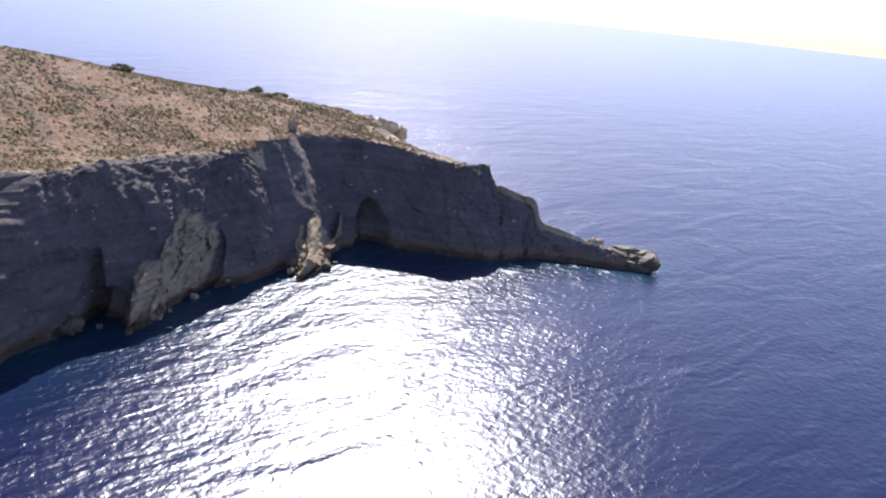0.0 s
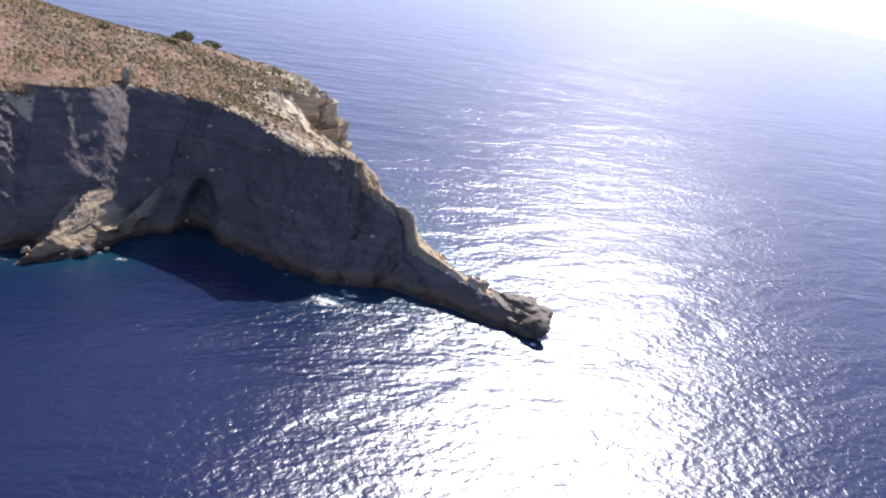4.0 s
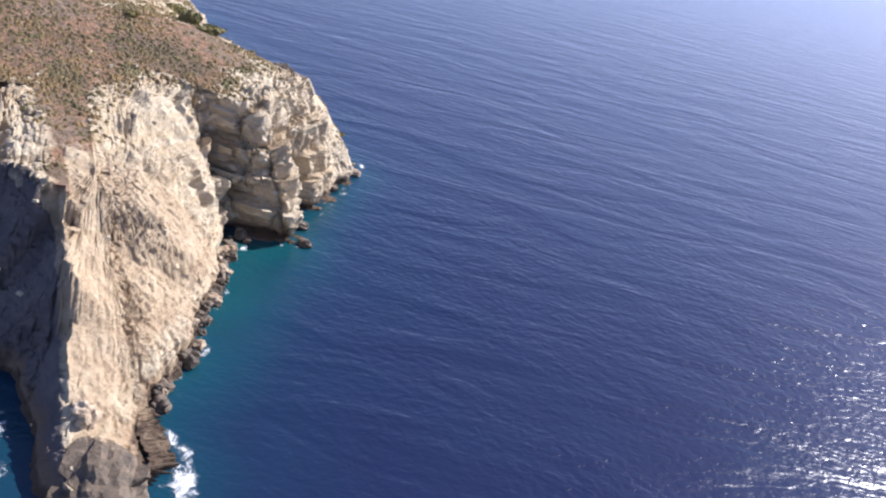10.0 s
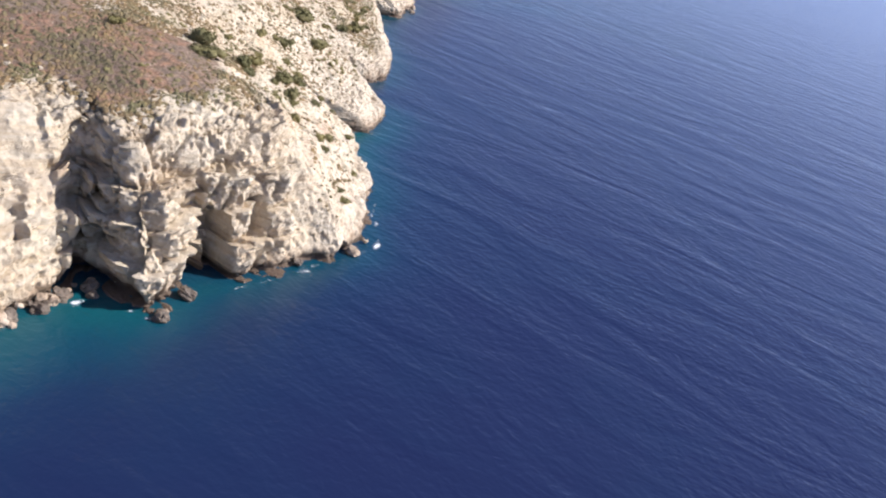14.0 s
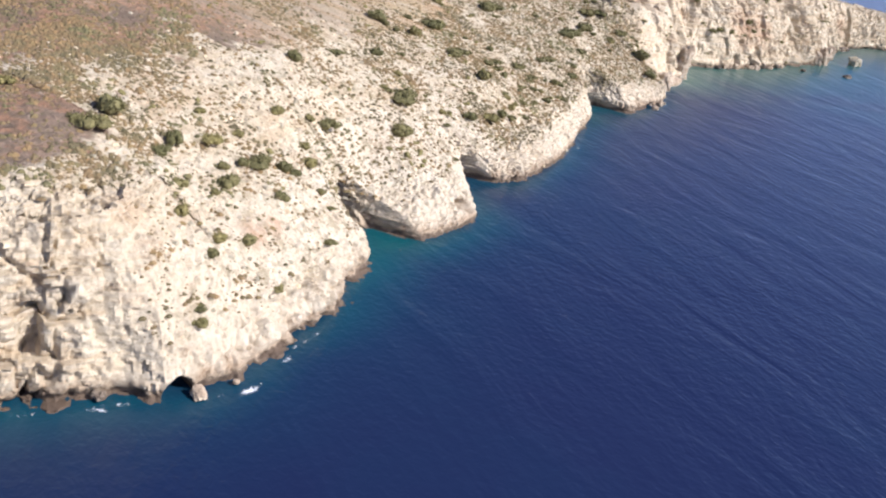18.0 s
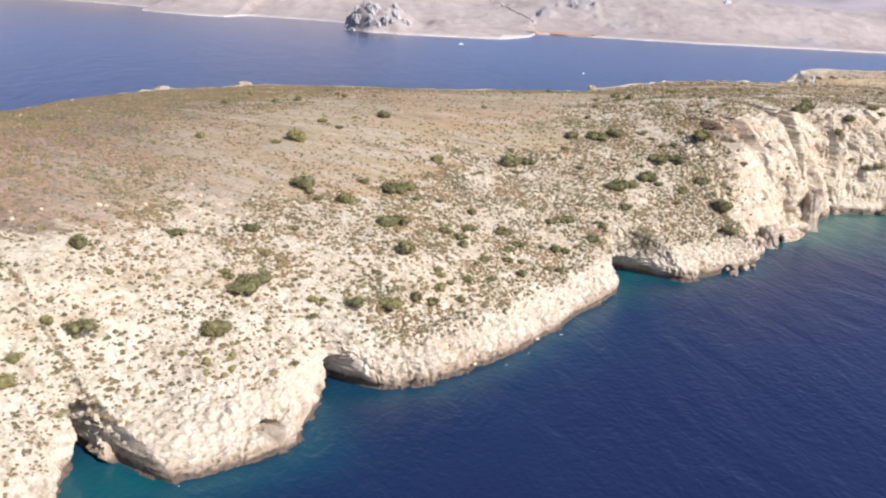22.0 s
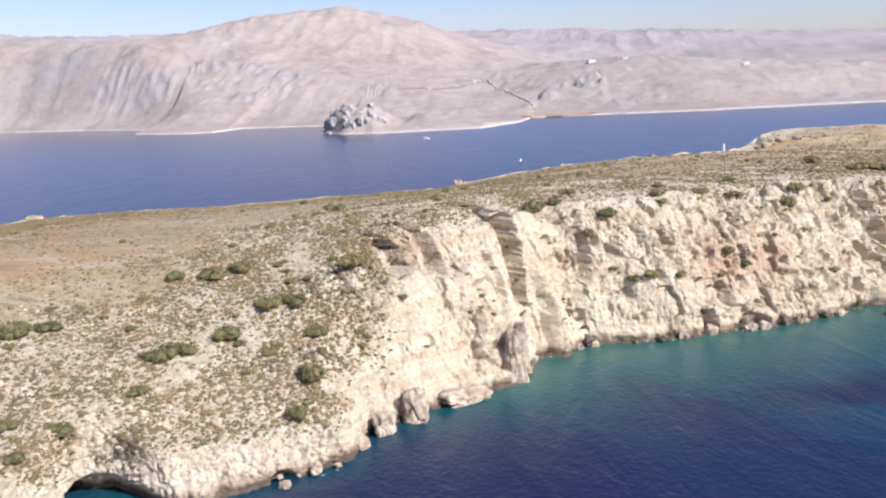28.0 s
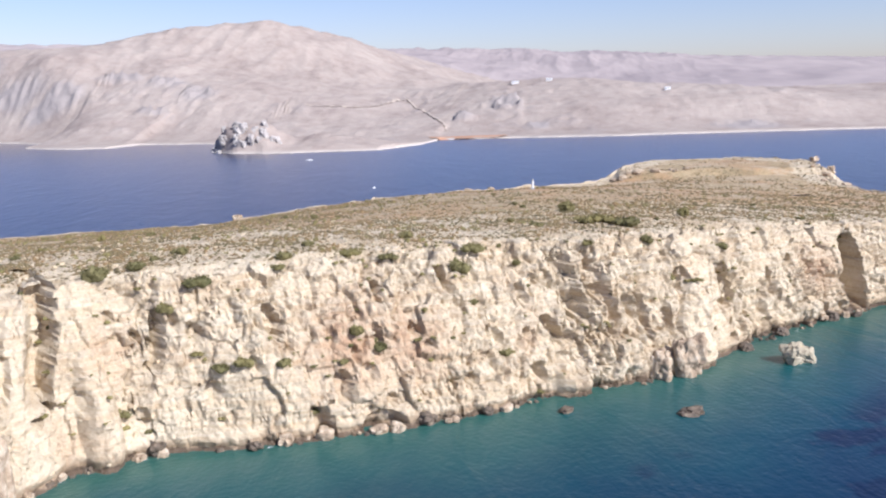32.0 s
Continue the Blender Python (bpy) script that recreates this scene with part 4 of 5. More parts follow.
SCRUB = plain("dry_scrub", [(0.34, (0.13, 0.105, 0.06)), (0.45, (0.17, 0.135, 0.075)), (0.52, (0.225, 0.15, 0.08)), (0.62, (0.16, 0.14, 0.072))], 0.09, 0.95, "island")
STONE = plain("weathered_limestone", [(0.3, (0.42, 0.33, 0.24)), (0.5, (0.54, 0.45, 0.335)), (0.7, (0.62, 0.53, 0.41))], 0.8, 0.92, "island", 0.3)
BOULDER = plain("sea_worn_limestone", [(0.3, (0.2, 0.14, 0.095)), (0.48, (0.38, 0.29, 0.20)), (0.68, (0.56, 0.47, 0.36))], 0.5, 0.9, None, 0.5)
DARK = plain("wet_dark_rock", [(0.3, (0.06, 0.05, 0.04)), (0.6, (0.17, 0.13, 0.095)), (0.75, (0.3, 0.24, 0.17))], 0.6, 0.6, None, 0.5)
PAINT = plain("white_paint", [(0.3, (0.74, 0.73, 0.7)), (0.7, (0.82, 0.81, 0.79))], 2.0, 0.6)
BLUE = plain("blue_paint", [(0.3, (0.05, 0.12, 0.3)), (0.7, (0.07, 0.16, 0.36))], 2.0, 0.5)
CRAG = plain("grey_white_crag", [(0.3, (0.27, 0.24, 0.225)), (0.5, (0.39, 0.355, 0.33)), (0.7, (0.5, 0.46, 0.43))], 0.15, 0.95, None, 1.5)
GREY = plain("grey_concrete", [(0.3, (0.3, 0.29, 0.27)), (0.7, (0.42, 0.41, 0.38))], 2.0)
TRACK = plain("pale_dirt_track", [(0.3, (0.42, 0.345, 0.285)), (0.7, (0.5, 0.42, 0.35))], 0.05)
REDSOIL = plain("red_earth", [(0.3, (0.38, 0.2, 0.12)), (0.7, (0.48, 0.29, 0.19))], 0.03)


def mesh_from(name, verts, faces, mat, flat=True):
    me = bpy.data.meshes.new(name)
    me.from_pydata([tuple(v) for v in verts], [], [tuple(int(k) for k in f) for f in faces])
    if not flat:
        me.polygons.foreach_set("use_smooth", np.ones(len(me.polygons), bool))
    me.materials.append(mat)
    return me


def part(name, bm, mat, parent, label=""):
    me = bpy.data.meshes.new(name)
    bm.to_mesh(me)
    bm.free()
    me.materials.append(mat)
    ob = new(name, me)
    ob.parent = parent
    if label:
        ob["label"] = label
    return ob


def ground_at(x, y):
    """The point of the island's surface over (x, y), and how cliff-like it is there."""
    k = np.argmin((island_p[..., 0] - x) ** 2 + (island_p[..., 1] - y) ** 2)
    i, j = np.unravel_index(k, island_p.shape[:2])
    return Vector(island_p[i, j]), float(island_edge[i, j])


def scatter(count, seed, weight):
    """Random points on the island, by area times weight (bare, edge, beyond, position)."""
    rng = np.random.default_rng(seed)
    c = 0.5 * (island_p[:-1, :-1] + island_p[1:, 1:])
    area = np.linalg.norm(np.cross(island_p[1:, 1:] - island_p[:-1, :-1], island_p[1:, :-1] - island_p[:-1, 1:]), axis=-1) / 2
    sl = (slice(0, -1), slice(0, -1))
    w = area * weight(island_bare[sl], island_edge[sl], island_beyond[sl], c)
    w = (w / w.sum()).ravel()
    k = rng.choice(len(w), count, p=w)
    i, j = np.unravel_index(k, c.shape[:2])
    a, b = rng.random((2, count, 1))
    p = island_p
    return (p[i, j] * (1 - a) + p[i + 1, j] * a) * (1 - b) + (p[i, j + 1] * (1 - a) + p[i + 1, j + 1] * a) * b, rng


# ---------------------------------------------------------------- shrubs
def lumpy(bm, centre, size, rng, level=2):
    r = bmesh.ops.create_icosphere(bm, subdivisions=level, radius=1.0)
    off = Vector((rng.random() * 50, rng.random() * 50, rng.random() * 50))
    for v in r["verts"]:
        f = 1 + 0.28 * noise.fractal(v.co * 1.6 + off, 0.8, 2.0, 3)
        v.co = Vector(centre) + Vector((v.co.x * size[0], v.co.y * size[1], v.co.z * size[2])) * f
    return r["verts"]


def make_shrub(seed, spread, height):
    """A wind-pruned shrub one metre in radius: short stems, a crown of lumps covered in leaf sprigs."""
    rng = random.Random(seed)
    root = new("shrub")
    root.empty_display_size = 0.2
    stems = bmesh.new()
    for k in range(5):
        a = rng.random() * 6.28
        tip = Vector((math.cos(a) * 0.45, math.sin(a) * 0.45, 0.32 * height + 0.1))
        r = bmesh.ops.create_cone(stems, cap_ends=True, segments=5, radius1=0.05, radius2=0.02, depth=tip.length)
        m = Matrix.Translation(tip / 2 - Vector((0, 0, 0.06))) @ tip.to_track_quat("Z", "Y").to_matrix().to_4x4()
        bmesh.ops.transform(stems, matrix=m, verts=r["verts"])
    part("stems", stems, STEM, root)
    crown = bmesh.new()
    lumps = []
    for k in range(7):
        a, q = k * 2.4 + rng.random(), 0.15 + 0.55 * rng.random()
        c = (math.cos(a) * q * spread, math.sin(a) * q, height * (0.28 + 0.3 * rng.random() * (1.1 - q)))
        s = (0.33 + 0.16 * rng.random(), 0.33 + 0.16 * rng.random(), height * (0.26 + 0.16 * rng.random()))
        lumps.append((c, s))
        lumpy(crown, c, s, rng)
    for k in range(430):
        c, s = lumps[rng.randrange(7)]
        d = Vector((rng.gauss(0, 1), rng.gauss(0, 1), abs(rng.gauss(0, 1)) * 0.9 - 0.15)).normalized()
        o = Vector(c) + Vector((d.x * s[0], d.y * s[1], d.z * s[2])) * (1.0 + 0.22 * rng.random())
        u = d.cross(Vector((rng.gauss(0, 1), rng.gauss(0, 1), rng.gauss(0, 1)))).normalized()
        w = 0.035 + 0.05 * rng.random()
        tip = o + (d * 0.8 + u * rng.uniform(-0.7, 0.7)).normalized() * w * 2.2
        vs = [crown.verts.new(o - u * w), crown.verts.new(o + u * w), crown.verts.new(tip)]
        crown.faces.new(vs)
    part("crown", crown, LEAF, root)
    return root


SHRUBS_WEST = [(174, 31, 1.0), (177, 55, 2.2), (179, 17, 1.1), (191, 9, 2.0), (193, 15, 2.0), (200, 11, 1.3), (202, 16, 1.3), (203, 6, 1.3), (204, 0, 1.0),
               (207, 21, 1.5), (208, -4, 1.0), (209, -1, 1.1), (209, 16, 0.9), (210, 11, 1.5), (212, 19, 1.0), (213, 2, 1.2), (215, 22, 1.8), (218, 38, 1.2),
               (218, 15, 1.1), (219, 24, 1.3), (221, 25, 1.0), (222, 58, 1.3), (224, 31, 1.4), (227, 38, 2.0), (228, 44, 1.7), (232, 73, 1.2), (238, 145, 2.1)]
SHRUBS_COVES = [(242, 68, 0.8), (243, 83, 1.5), (245, 55, 2.2), (246, 110, 2.4), (247, 67, 2.8), (255, 68, 2.1), (256, 107, 1.6), (256, 184, 1.9), (264, 123, 2.5),
                (264, 73, 1.5), (266, 101, 2.0), (267, 128, 1.8), (268, 104, 1.8), (270, 76, 1.8), (271, 90, 1.9), (272, 153, 1.4), (274, 81, 1.1), (277, 109, 1.2),
                (277, 82, 1.2), (280, 89, 0.7), (280, 109, 1.3), (281, 106, 1.1), (282, 116, 1.3), (282, 86, 1.0), (283, 93, 1.0), (286, 104, 1.1), (288, 97, 0.9)]
SHRUBS_SLOPE = [(290, 121, 1.7), (291, 113, 1.2), (291, 163, 2.9), (293, 117, 1.2), (294, 104, 1.1), (294, 110, 0.8), (295, 167, 2.0), (300, 111, 0.9), (301, 134, 1.2),
                (302, 121, 1.3), (305, 137, 1.7), (308, 194, 1.9), (311, 131, 1.5), (313, 140, 1.8), (317, 196, 2.7), (321, 152, 1.6), (321, 165, 3.3), (323, 199, 2.3),
                (328, 253, 1.6), (330, 173, 2.5), (332, 248, 1.4), (334, 184, 2.4), (336, 193, 1.0), (339, 186, 2.3), (339, 170, 1.3), (346, 179, 2.0), (348, 174, 1.4)]
SHRUBS_CLIFF = [(349, 198, 2.8), (349, 164, 2.5), (349, 155, 1.8), (350, 203, 1.8), (361, 193, 1.0), (379, 222, 0.9), (387, 229, 2.4), (392, 236, 1.7), (394, 221, 1.4),
                (400, 229, 1.5), (404, 235, 2.5), (406, 229, 1.1), (411, 228, 1.7), (415, 229, 1.8), (418, 249, 1.8), (419, 243, 1.2), (423, 231, 1.2), (427, 234, 1.5),
                (430, 257, 1.9), (433, 237, 1.0), (435, 240, 1.6), (439, 242, 1.8), (439, 257, 1.7), (447, 245, 0.9), (449, 261, 1.2), (453, 262, 2.2), (457, 258, 1.1)]
SHRUBS_EAST = [(456, 266, 2.2), (464, 254, 1.4), (466, 269, 1.0), (471, 256, 1.2), (472, 272, 1.0), (478, 340, 2.4), (482, 280, 1.6), (486, 306, 3.2), (493, 302, 2.8),
               (497, 290, 1.4), (502, 287, 1.6), (509, 287, 1.1), (518, 305, 1.5), (470, 300, 1.6), (440, 275, 1.5), (420, 262, 1.3), (395, 250, 1.6), (512, 330, 1.8)]


def build_shrubs():
    rng = random.Random(4)
    kinds = [make_shrub(10 + k, sp, h) for k, (sp, h) in enumerate(((1.0, 1.0), (1.25, 0.85), (0.9, 1.15), (1.15, 0.7)))]
    made = []
    for x, y, r in SHRUBS_WEST + SHRUBS_COVES + SHRUBS_SLOPE + SHRUBS_CLIFF + SHRUBS_EAST:
        p, steep = ground_at(x, y)
        k = rng.randrange(4)
        m = pose(p.x, p.y, p.z - 0.12 * r, 0, 0, rng.random() * 360) @ Matrix.Scale(r * 1.32, 4)
        ob = copy_thing(kinds[k], m)
        ob.matrix_basis = m
        where = "clinging to the pale cliff face" if steep > 0.5 else "on stony pale ground" if x > 200 else "on the brown heath"
        size = "large rounded" if r > 2.0 else "small low" if r < 1.2 else "wind-pruned"
        tagged(ob, f"{size} olive-green shrub {where}", "shrub", "shrubs on the island")
        made.append(ob)
    # smaller ones, sprinkled over the slopes and ledges
    for count, seed, low, high, test, where in (
            (95, 5, 0.7, 1.35, lambda b, e, d, c: (c[..., 0] > 205) & (c[..., 0] < 362) & (c[..., 1] < 260) & (e < 0.4) & (b > 0.3), "among pale stones on the slope"),
            (50, 6, 0.5, 0.95, lambda b, e, d, c: (c[..., 0] > 362) & (c[..., 0] < 560) & (c[..., 1] < 400) & (e > 0.6) & (c[..., 2] > 4), "clinging to the pale cliff face"),
            (35, 9, 0.7, 1.3, lambda b, e, d, c: (c[..., 0] > 380) & (c[..., 0] < 600) & (c[..., 1] < 480) & (e < 0.2) & (d < 120), "on the stony cliff top"),
            (28, 15, 0.8, 1.6, lambda b, e, d, c: (c[..., 0] > 190) & (c[..., 0] < 420) & (c[..., 1] < 380) & (b < 0.3) & (d > 60), "on the dry brown heath")):
        pts, _ = scatter(count, seed, test)
        for p in pts:
            r = rng.uniform(low, high)
            m = pose(p[0], p[1], p[2] - 0.1 * r, 0, 0, rng.random() * 360) @ Matrix.Scale(r, 4)
            ob = copy_thing(kinds[rng.randrange(4)], m)
            ob.matrix_basis = m
            made.append(tagged(ob, f"{'low dark' if r < 0.8 else 'wind-pruned'} olive-green shrub {where}", "shrub", "shrubs on the island"))
    for root in kinds:
        for o in (*root.children, root):
            bpy.data.objects.remove(o)
    return made


shrubs = build_shrubs()


# ---------------------------------------------------------------- scrub tufts and loose stones, past counting
def scatter_mesh(name, pts, unit, faces, radius, tall, mat, rng, label, category):
    n, m = len(pts), len(unit)
    turn = rng.random(n) * 2 * np.pi
    u = unit[None] * (1 + 0.35 * (rng.random((n, m, 1)) - 0.5))
    x = (u[..., 0] * np.cos(turn)[:, None] - u[..., 1] * np.sin(turn)[:, None]) * radius[:, None]
    y = (u[..., 0] * np.sin(turn)[:, None] + u[..., 1] * np.cos(turn)[:, None]) * radius[:, None]
    z = u[..., 2] * tall[:, None]
    v = np.stack([x, y, z], -1) + pts[:, None]
    f = (faces[None] + np.arange(n)[:, None, None] * m).reshape(-1, 3)
    me = bpy.data.meshes.new(name)
    me.vertices.add(n * m)
    me.vertices.foreach_set("co", v.ravel())
    me.loops.add(f.size)
    me.loops.foreach_set("vertex_index", f.ravel())
    me.polygons.add(len(f))
    me.polygons.foreach_set("loop_start", np.arange(0, f.size, 3))
    me.update(calc_edges=True)
    me.polygons.foreach_set("use_smooth", np.zeros(len(f), bool))
    me.materials.append(mat)
    return tagged(new(name, me), label, category, kind="stuff")


def heath_weight(bare, edge, beyond, c):
    lumps = fractal_noise(c.reshape(-1, 3) * 0.12, 3, 0.6, 301).reshape(bare.shape)
    seen = (beyond < 190) & (c[..., 1] < 420) & ~((c[..., 0] < 110) & (c[..., 1] > 120))
    near = np.clip(1.25 - beyond / 170, 0.15, 1)
    return seen * near * (1 - edge) ** 2 * np.clip(0.55 + 1.2 * lumps, 0.05, 2) * np.where(bare > 0.45, 1.0, np.where(c[..., 0] > 225, 0.22, 0.5)) * np.where(c[..., 0] < 203, 1.7, np.where((c[..., 0] < 268) & (c[..., 1] < 75), 0.4, np.where(c[..., 0] > 385, 0.6, 1.0)))


def stone_weight(bare, edge, beyond, c):
    seen = (beyond < 120) & (c[..., 1] < 420) & ~((c[..., 0] < 110) & (c[..., 1] > 120))
    return seen * (0.03 + bare) * (1 - edge * 0.93)


ring = np.array([(math.cos(a), math.sin(a)) for a in np.arange(5) * 2 * math.pi / 5])
TUFT = np.r_[np.c_[ring, np.full(5, -0.15)], [[0.25, 0.1, 1.0], [-0.3, 0.05, 0.85]]]
TUFT_F = np.array([(0, 1, 5), (1, 2, 6), (1, 6, 5), (2, 3, 6), (3, 4, 6), (4, 0, 5), (4, 5, 6)])
pts, rng = scatter(185000, 7, heath_weight)
size = 0.18 + 0.5 * rng.random(len(pts)) ** 3
scatter_mesh("heath_scrub", pts, TUFT, TUFT_F, size, size * (0.38 + 0.3 * rng.random(len(pts))), SCRUB, rng,
             "dry brown and grey-green scrub tufts covering the island top", "scrub")
pts, rng = scatter(9000, 17, lambda b, e, d, c: (1 - e) * (c[..., 0] > 300) * (c[..., 1] > 330) * np.clip(0.4 + 1.5 * fractal_noise(c.reshape(-1, 3) * 0.035, 3, 0.6, 341).reshape(b.shape), 0.03, 2))
size = 0.35 + 0.9 * rng.random(len(pts)) ** 3
scatter_mesh("far_scrub", pts, TUFT, TUFT_F, size, size * 0.5, SCRUB, rng, "dark scrub in patches over the far half of the island", "scrub")
# low bushes too many and too small to tell apart
DOME = np.r_[np.c_[ring, np.full(5, -0.1)], np.c_[ring @ [[0.6, 0.6], [-0.6, 0.6]], np.full(5, 0.55)], [[0.1, -0.1, 0.95]]]
DOME_F = np.array([f for k in range(5) for f in ((k, (k + 1) % 5, 5 + k), ((k + 1) % 5, 5 + (k + 1) % 5, 5 + k), (5 + k, 5 + (k + 1) % 5, 10))])


def bush_weight(bare, edge, beyond, c):
    lumps = fractal_noise(c.reshape(-1, 3) * 0.06, 3, 0.6, 331).reshape(bare.shape)
    seen = (beyond < 170) & (c[..., 0] > 150) & (c[..., 0] < 620) & (c[..., 1] < 460)
    return seen * np.clip(0.2 + 2.5 * lumps, 0.03, 2) * np.where(edge > 0.5, 0.6 * (c[..., 0] > 370) * (c[..., 2] > 5), 1.0) * np.where(bare > 0.4, 1.3, 0.7)


pts, rng = scatter(1100, 21, bush_weight)
pts = np.concatenate([pts + rng.normal(0, 1, pts.shape) * (0.3, 0.3, 0.02) for _ in range(3)])
size = 0.22 + 0.45 * rng.random(len(pts)) ** 2
scatter_mesh("low_bushes", pts, DOME, DOME_F, size, size * (0.7 + 0.4 * rng.random(len(pts))), LEAF, rng, "small grey-olive bushes dotted over slopes and ledges", "bushes")
BLOCK = np.array([(-1, -0.8, -0.4), (1, -0.9, -0.4), (0.9, 1, -0.4), (-0.9, 0.9, -0.4), (-0.7, -0.6, 0.7), (0.6, -0.7, 0.85), (0.7, 0.6, 0.6), (-0.6, 0.7, 0.8)])
BLOCK_F = np.array([(0, 1, 5), (0, 5, 4), (1, 2, 6), (1, 6, 5), (2, 3, 7), (2, 7, 6), (3, 0, 4), (3, 4, 7), (4, 5, 6), (4, 6, 7)])
pts, rng = scatter(12000, 8, stone_weight)
size = 0.1 + 0.42 * rng.random(len(pts)) ** 3
scatter_mesh("loose_stones", pts, BLOCK, BLOCK_F, size, size * (0.5 + 0.4 * rng.random(len(pts))), STONE, rng,
             "loose pale limestone rubble strewn over the bare ground", "stones")


# ---------------------------------------------------------------- rocks in and beside the sea
def rock_mesh(name, seed, mat, level=4):
    rng = random.Random(seed)
    bm = bmesh.new()
    bmesh.ops.create_icosphere(bm, subdivisions=level, radius=1.0)
    v = np.array([q.co[:] for q in bm.verts])
    val, joint = block_noise(v * 1.3 + seed * 3.7, seed)
    f = 1 + 0.22 * val - 0.12 * (1 - joint) + 0.25 * fractal_noise(v * 1.1 + seed * 1.3, 3, 0.5, seed) + 0.06 * fractal_noise(v * 6, 2, 0.5, seed + 9)
    # squared-off sides, as broken limestone has
    sq = np.abs(v).max(1) ** 0.45
    for q, k, s in zip(bm.verts, f, sq):
        q.co = q.co * k / s
    me = bpy.data.meshes.new(name)
    bm.to_mesh(me)
    bm.free()
    me.materials.append(mat)
    return me


BOULDER_MESHES = [rock_mesh("boulder", 3 + k, BOULDER, 3) for k in range(5)]
CRAG_MESHES = [rock_mesh("crag", 63 + k, CRAG, 3) for k in range(4)]
DARK_MESHES = [rock_mesh("dark_boulder", 23 + k, DARK, 3) for k in range(3)]


def sea_rock(name, x, y, size, high, turn, seed, mat, label, sink=0.25, group=""):
    ob = new(name, rock_mesh(name, seed, mat))
    ob.matrix_world = pose(x, y, high * (0.5 - sink), 0, 0, turn) @ Matrix.Diagonal((size[0] / 2, size[1] / 2, high / 2 * 1.2, 1))
    return tagged(ob, label, "rock", group)


sea_rock("sea_pillar", 384.5, 196.5, (5.0, 4.6), 12.5, 20, 41, BOULDER, "tall pale limestone pillar standing at the foot of the slope", 0.1)
sea_rock("rock_slab", 375, 185, (11, 5), 3.4, 38, 42, BOULDER, "flat pale slab lying in the shallows", 0.2)
sea_rock("rock_block", 366, 174.5, (5.5, 5), 6.5, 10, 43, BOULDER, "upright cream-coloured rock block at the waterline", 0.15)
sea_rock("rock_block", 361, 168, (4.5, 4), 4.5, 60, 44, BOULDER, "broken boulder at the waterline", 0.2)
sea_rock("rock_pinnacle", 505, 272.5, (8, 6), 10, 15, 45, BOULDER, "jagged two-headed rock off the cliff foot", 0.1)
sea_rock("rock_pinnacle", 499, 271, (6, 5), 6.5, 70, 46, BOULDER, "jagged grey-brown rock beside the cliff foot", 0.15)
sea_rock("rock_islet", 532, 283.5, (7.2, 5.5), 5.0, 25, 47, STONE, "white block of rock standing alone in the water", 0.15)
sea_rock("rock_ledge", 502, 248, (5.0, 3.5), 1.6, 10, 48, DARK, "low dark rock just breaking the water", 0.3)
sea_rock("rock_ledge", 477, 248, (3.4, 2.4), 1.3, 50, 49, DARK, "small dark rock awash in the shallows", 0.3)
sea_rock("point_rock", 103.5, -42.5, (13, 9), 4.6, 35, 50, DARK, "dark wave-washed rock at the end of the point", 0.2)
sea_rock("ridge_boulder", 108.5, -35, (4, 3.5), 3.2, 15, 51, BOULDER, "tan boulder sitting on the ridge of the point", -0.6)
tower = sea_rock("rock_tower", 0, 0, (3.0, 2.6), 4.2, 10, 52, BOULDER, "small rust-brown rock tower on the cliff edge")
tower.matrix_world = Matrix.Translation(ground_at(145.5, 25.2)[0] + Vector((0, 0, 1.1))) @ Matrix.Diagonal((1.0, 0.9, 1.9, 1))


def build_boulders():
    """Boulders fallen along the foot of the cliffs, each a thing of its own."""
    rng = random.Random(12)
    stretches = (((118, -37), (164, -20), 60, 0.75), ((168, -28), (214, -17), 7, 0.4), ((346, 143), (362, 168), 6, 0.2),
                 ((386, 196), (480, 262), 44, 0.5), ((480, 262), (572, 337), 36, 0.6), ((98, 84), (122, 24), 16, 0.6))
    for a, b, count, dark in stretches:
        ia = int(np.argmin(np.hypot(coast[:, 0] - a[0], coast[:, 1] - a[1])))
        ib = int(np.argmin(np.hypot(coast[:, 0] - b[0], coast[:, 1] - b[1])))
        ia, ib = sorted((ia, ib))
        for k in range(count):
            i = rng.randrange(ia, ib)
            way = Vector((*(inner[i] - coast[i, :2]), 0)).normalized()
            off = rng.uniform(-0.7, 1.8)
            r = 0.35 + (1.1 if a[0] == 118 else 1.5) * rng.random() ** 2.8
            is_dark = rng.random() < dark
            me = rng.choice(DARK_MESHES if is_dark else BOULDER_MESHES)
            ob = new("boulder", me)
            ob.matrix_world = pose(coast[i, 0] + way.x * off, coast[i, 1] + way.y * off, r * 0.25 + max(0, off) * 0.6, rng.uniform(-20, 20), rng.uniform(-20, 20),
                                   rng.random() * 360) @ Matrix.Diagonal((r * rng.uniform(0.8, 1.3), r, r * rng.uniform(0.6, 1.0), 1))
            tagged(ob, "dark wet boulder at the foot of the rocks" if is_dark else "pale fallen boulder at the foot of the cliff", "boulder", "boulders along the shore")


build_boulders()


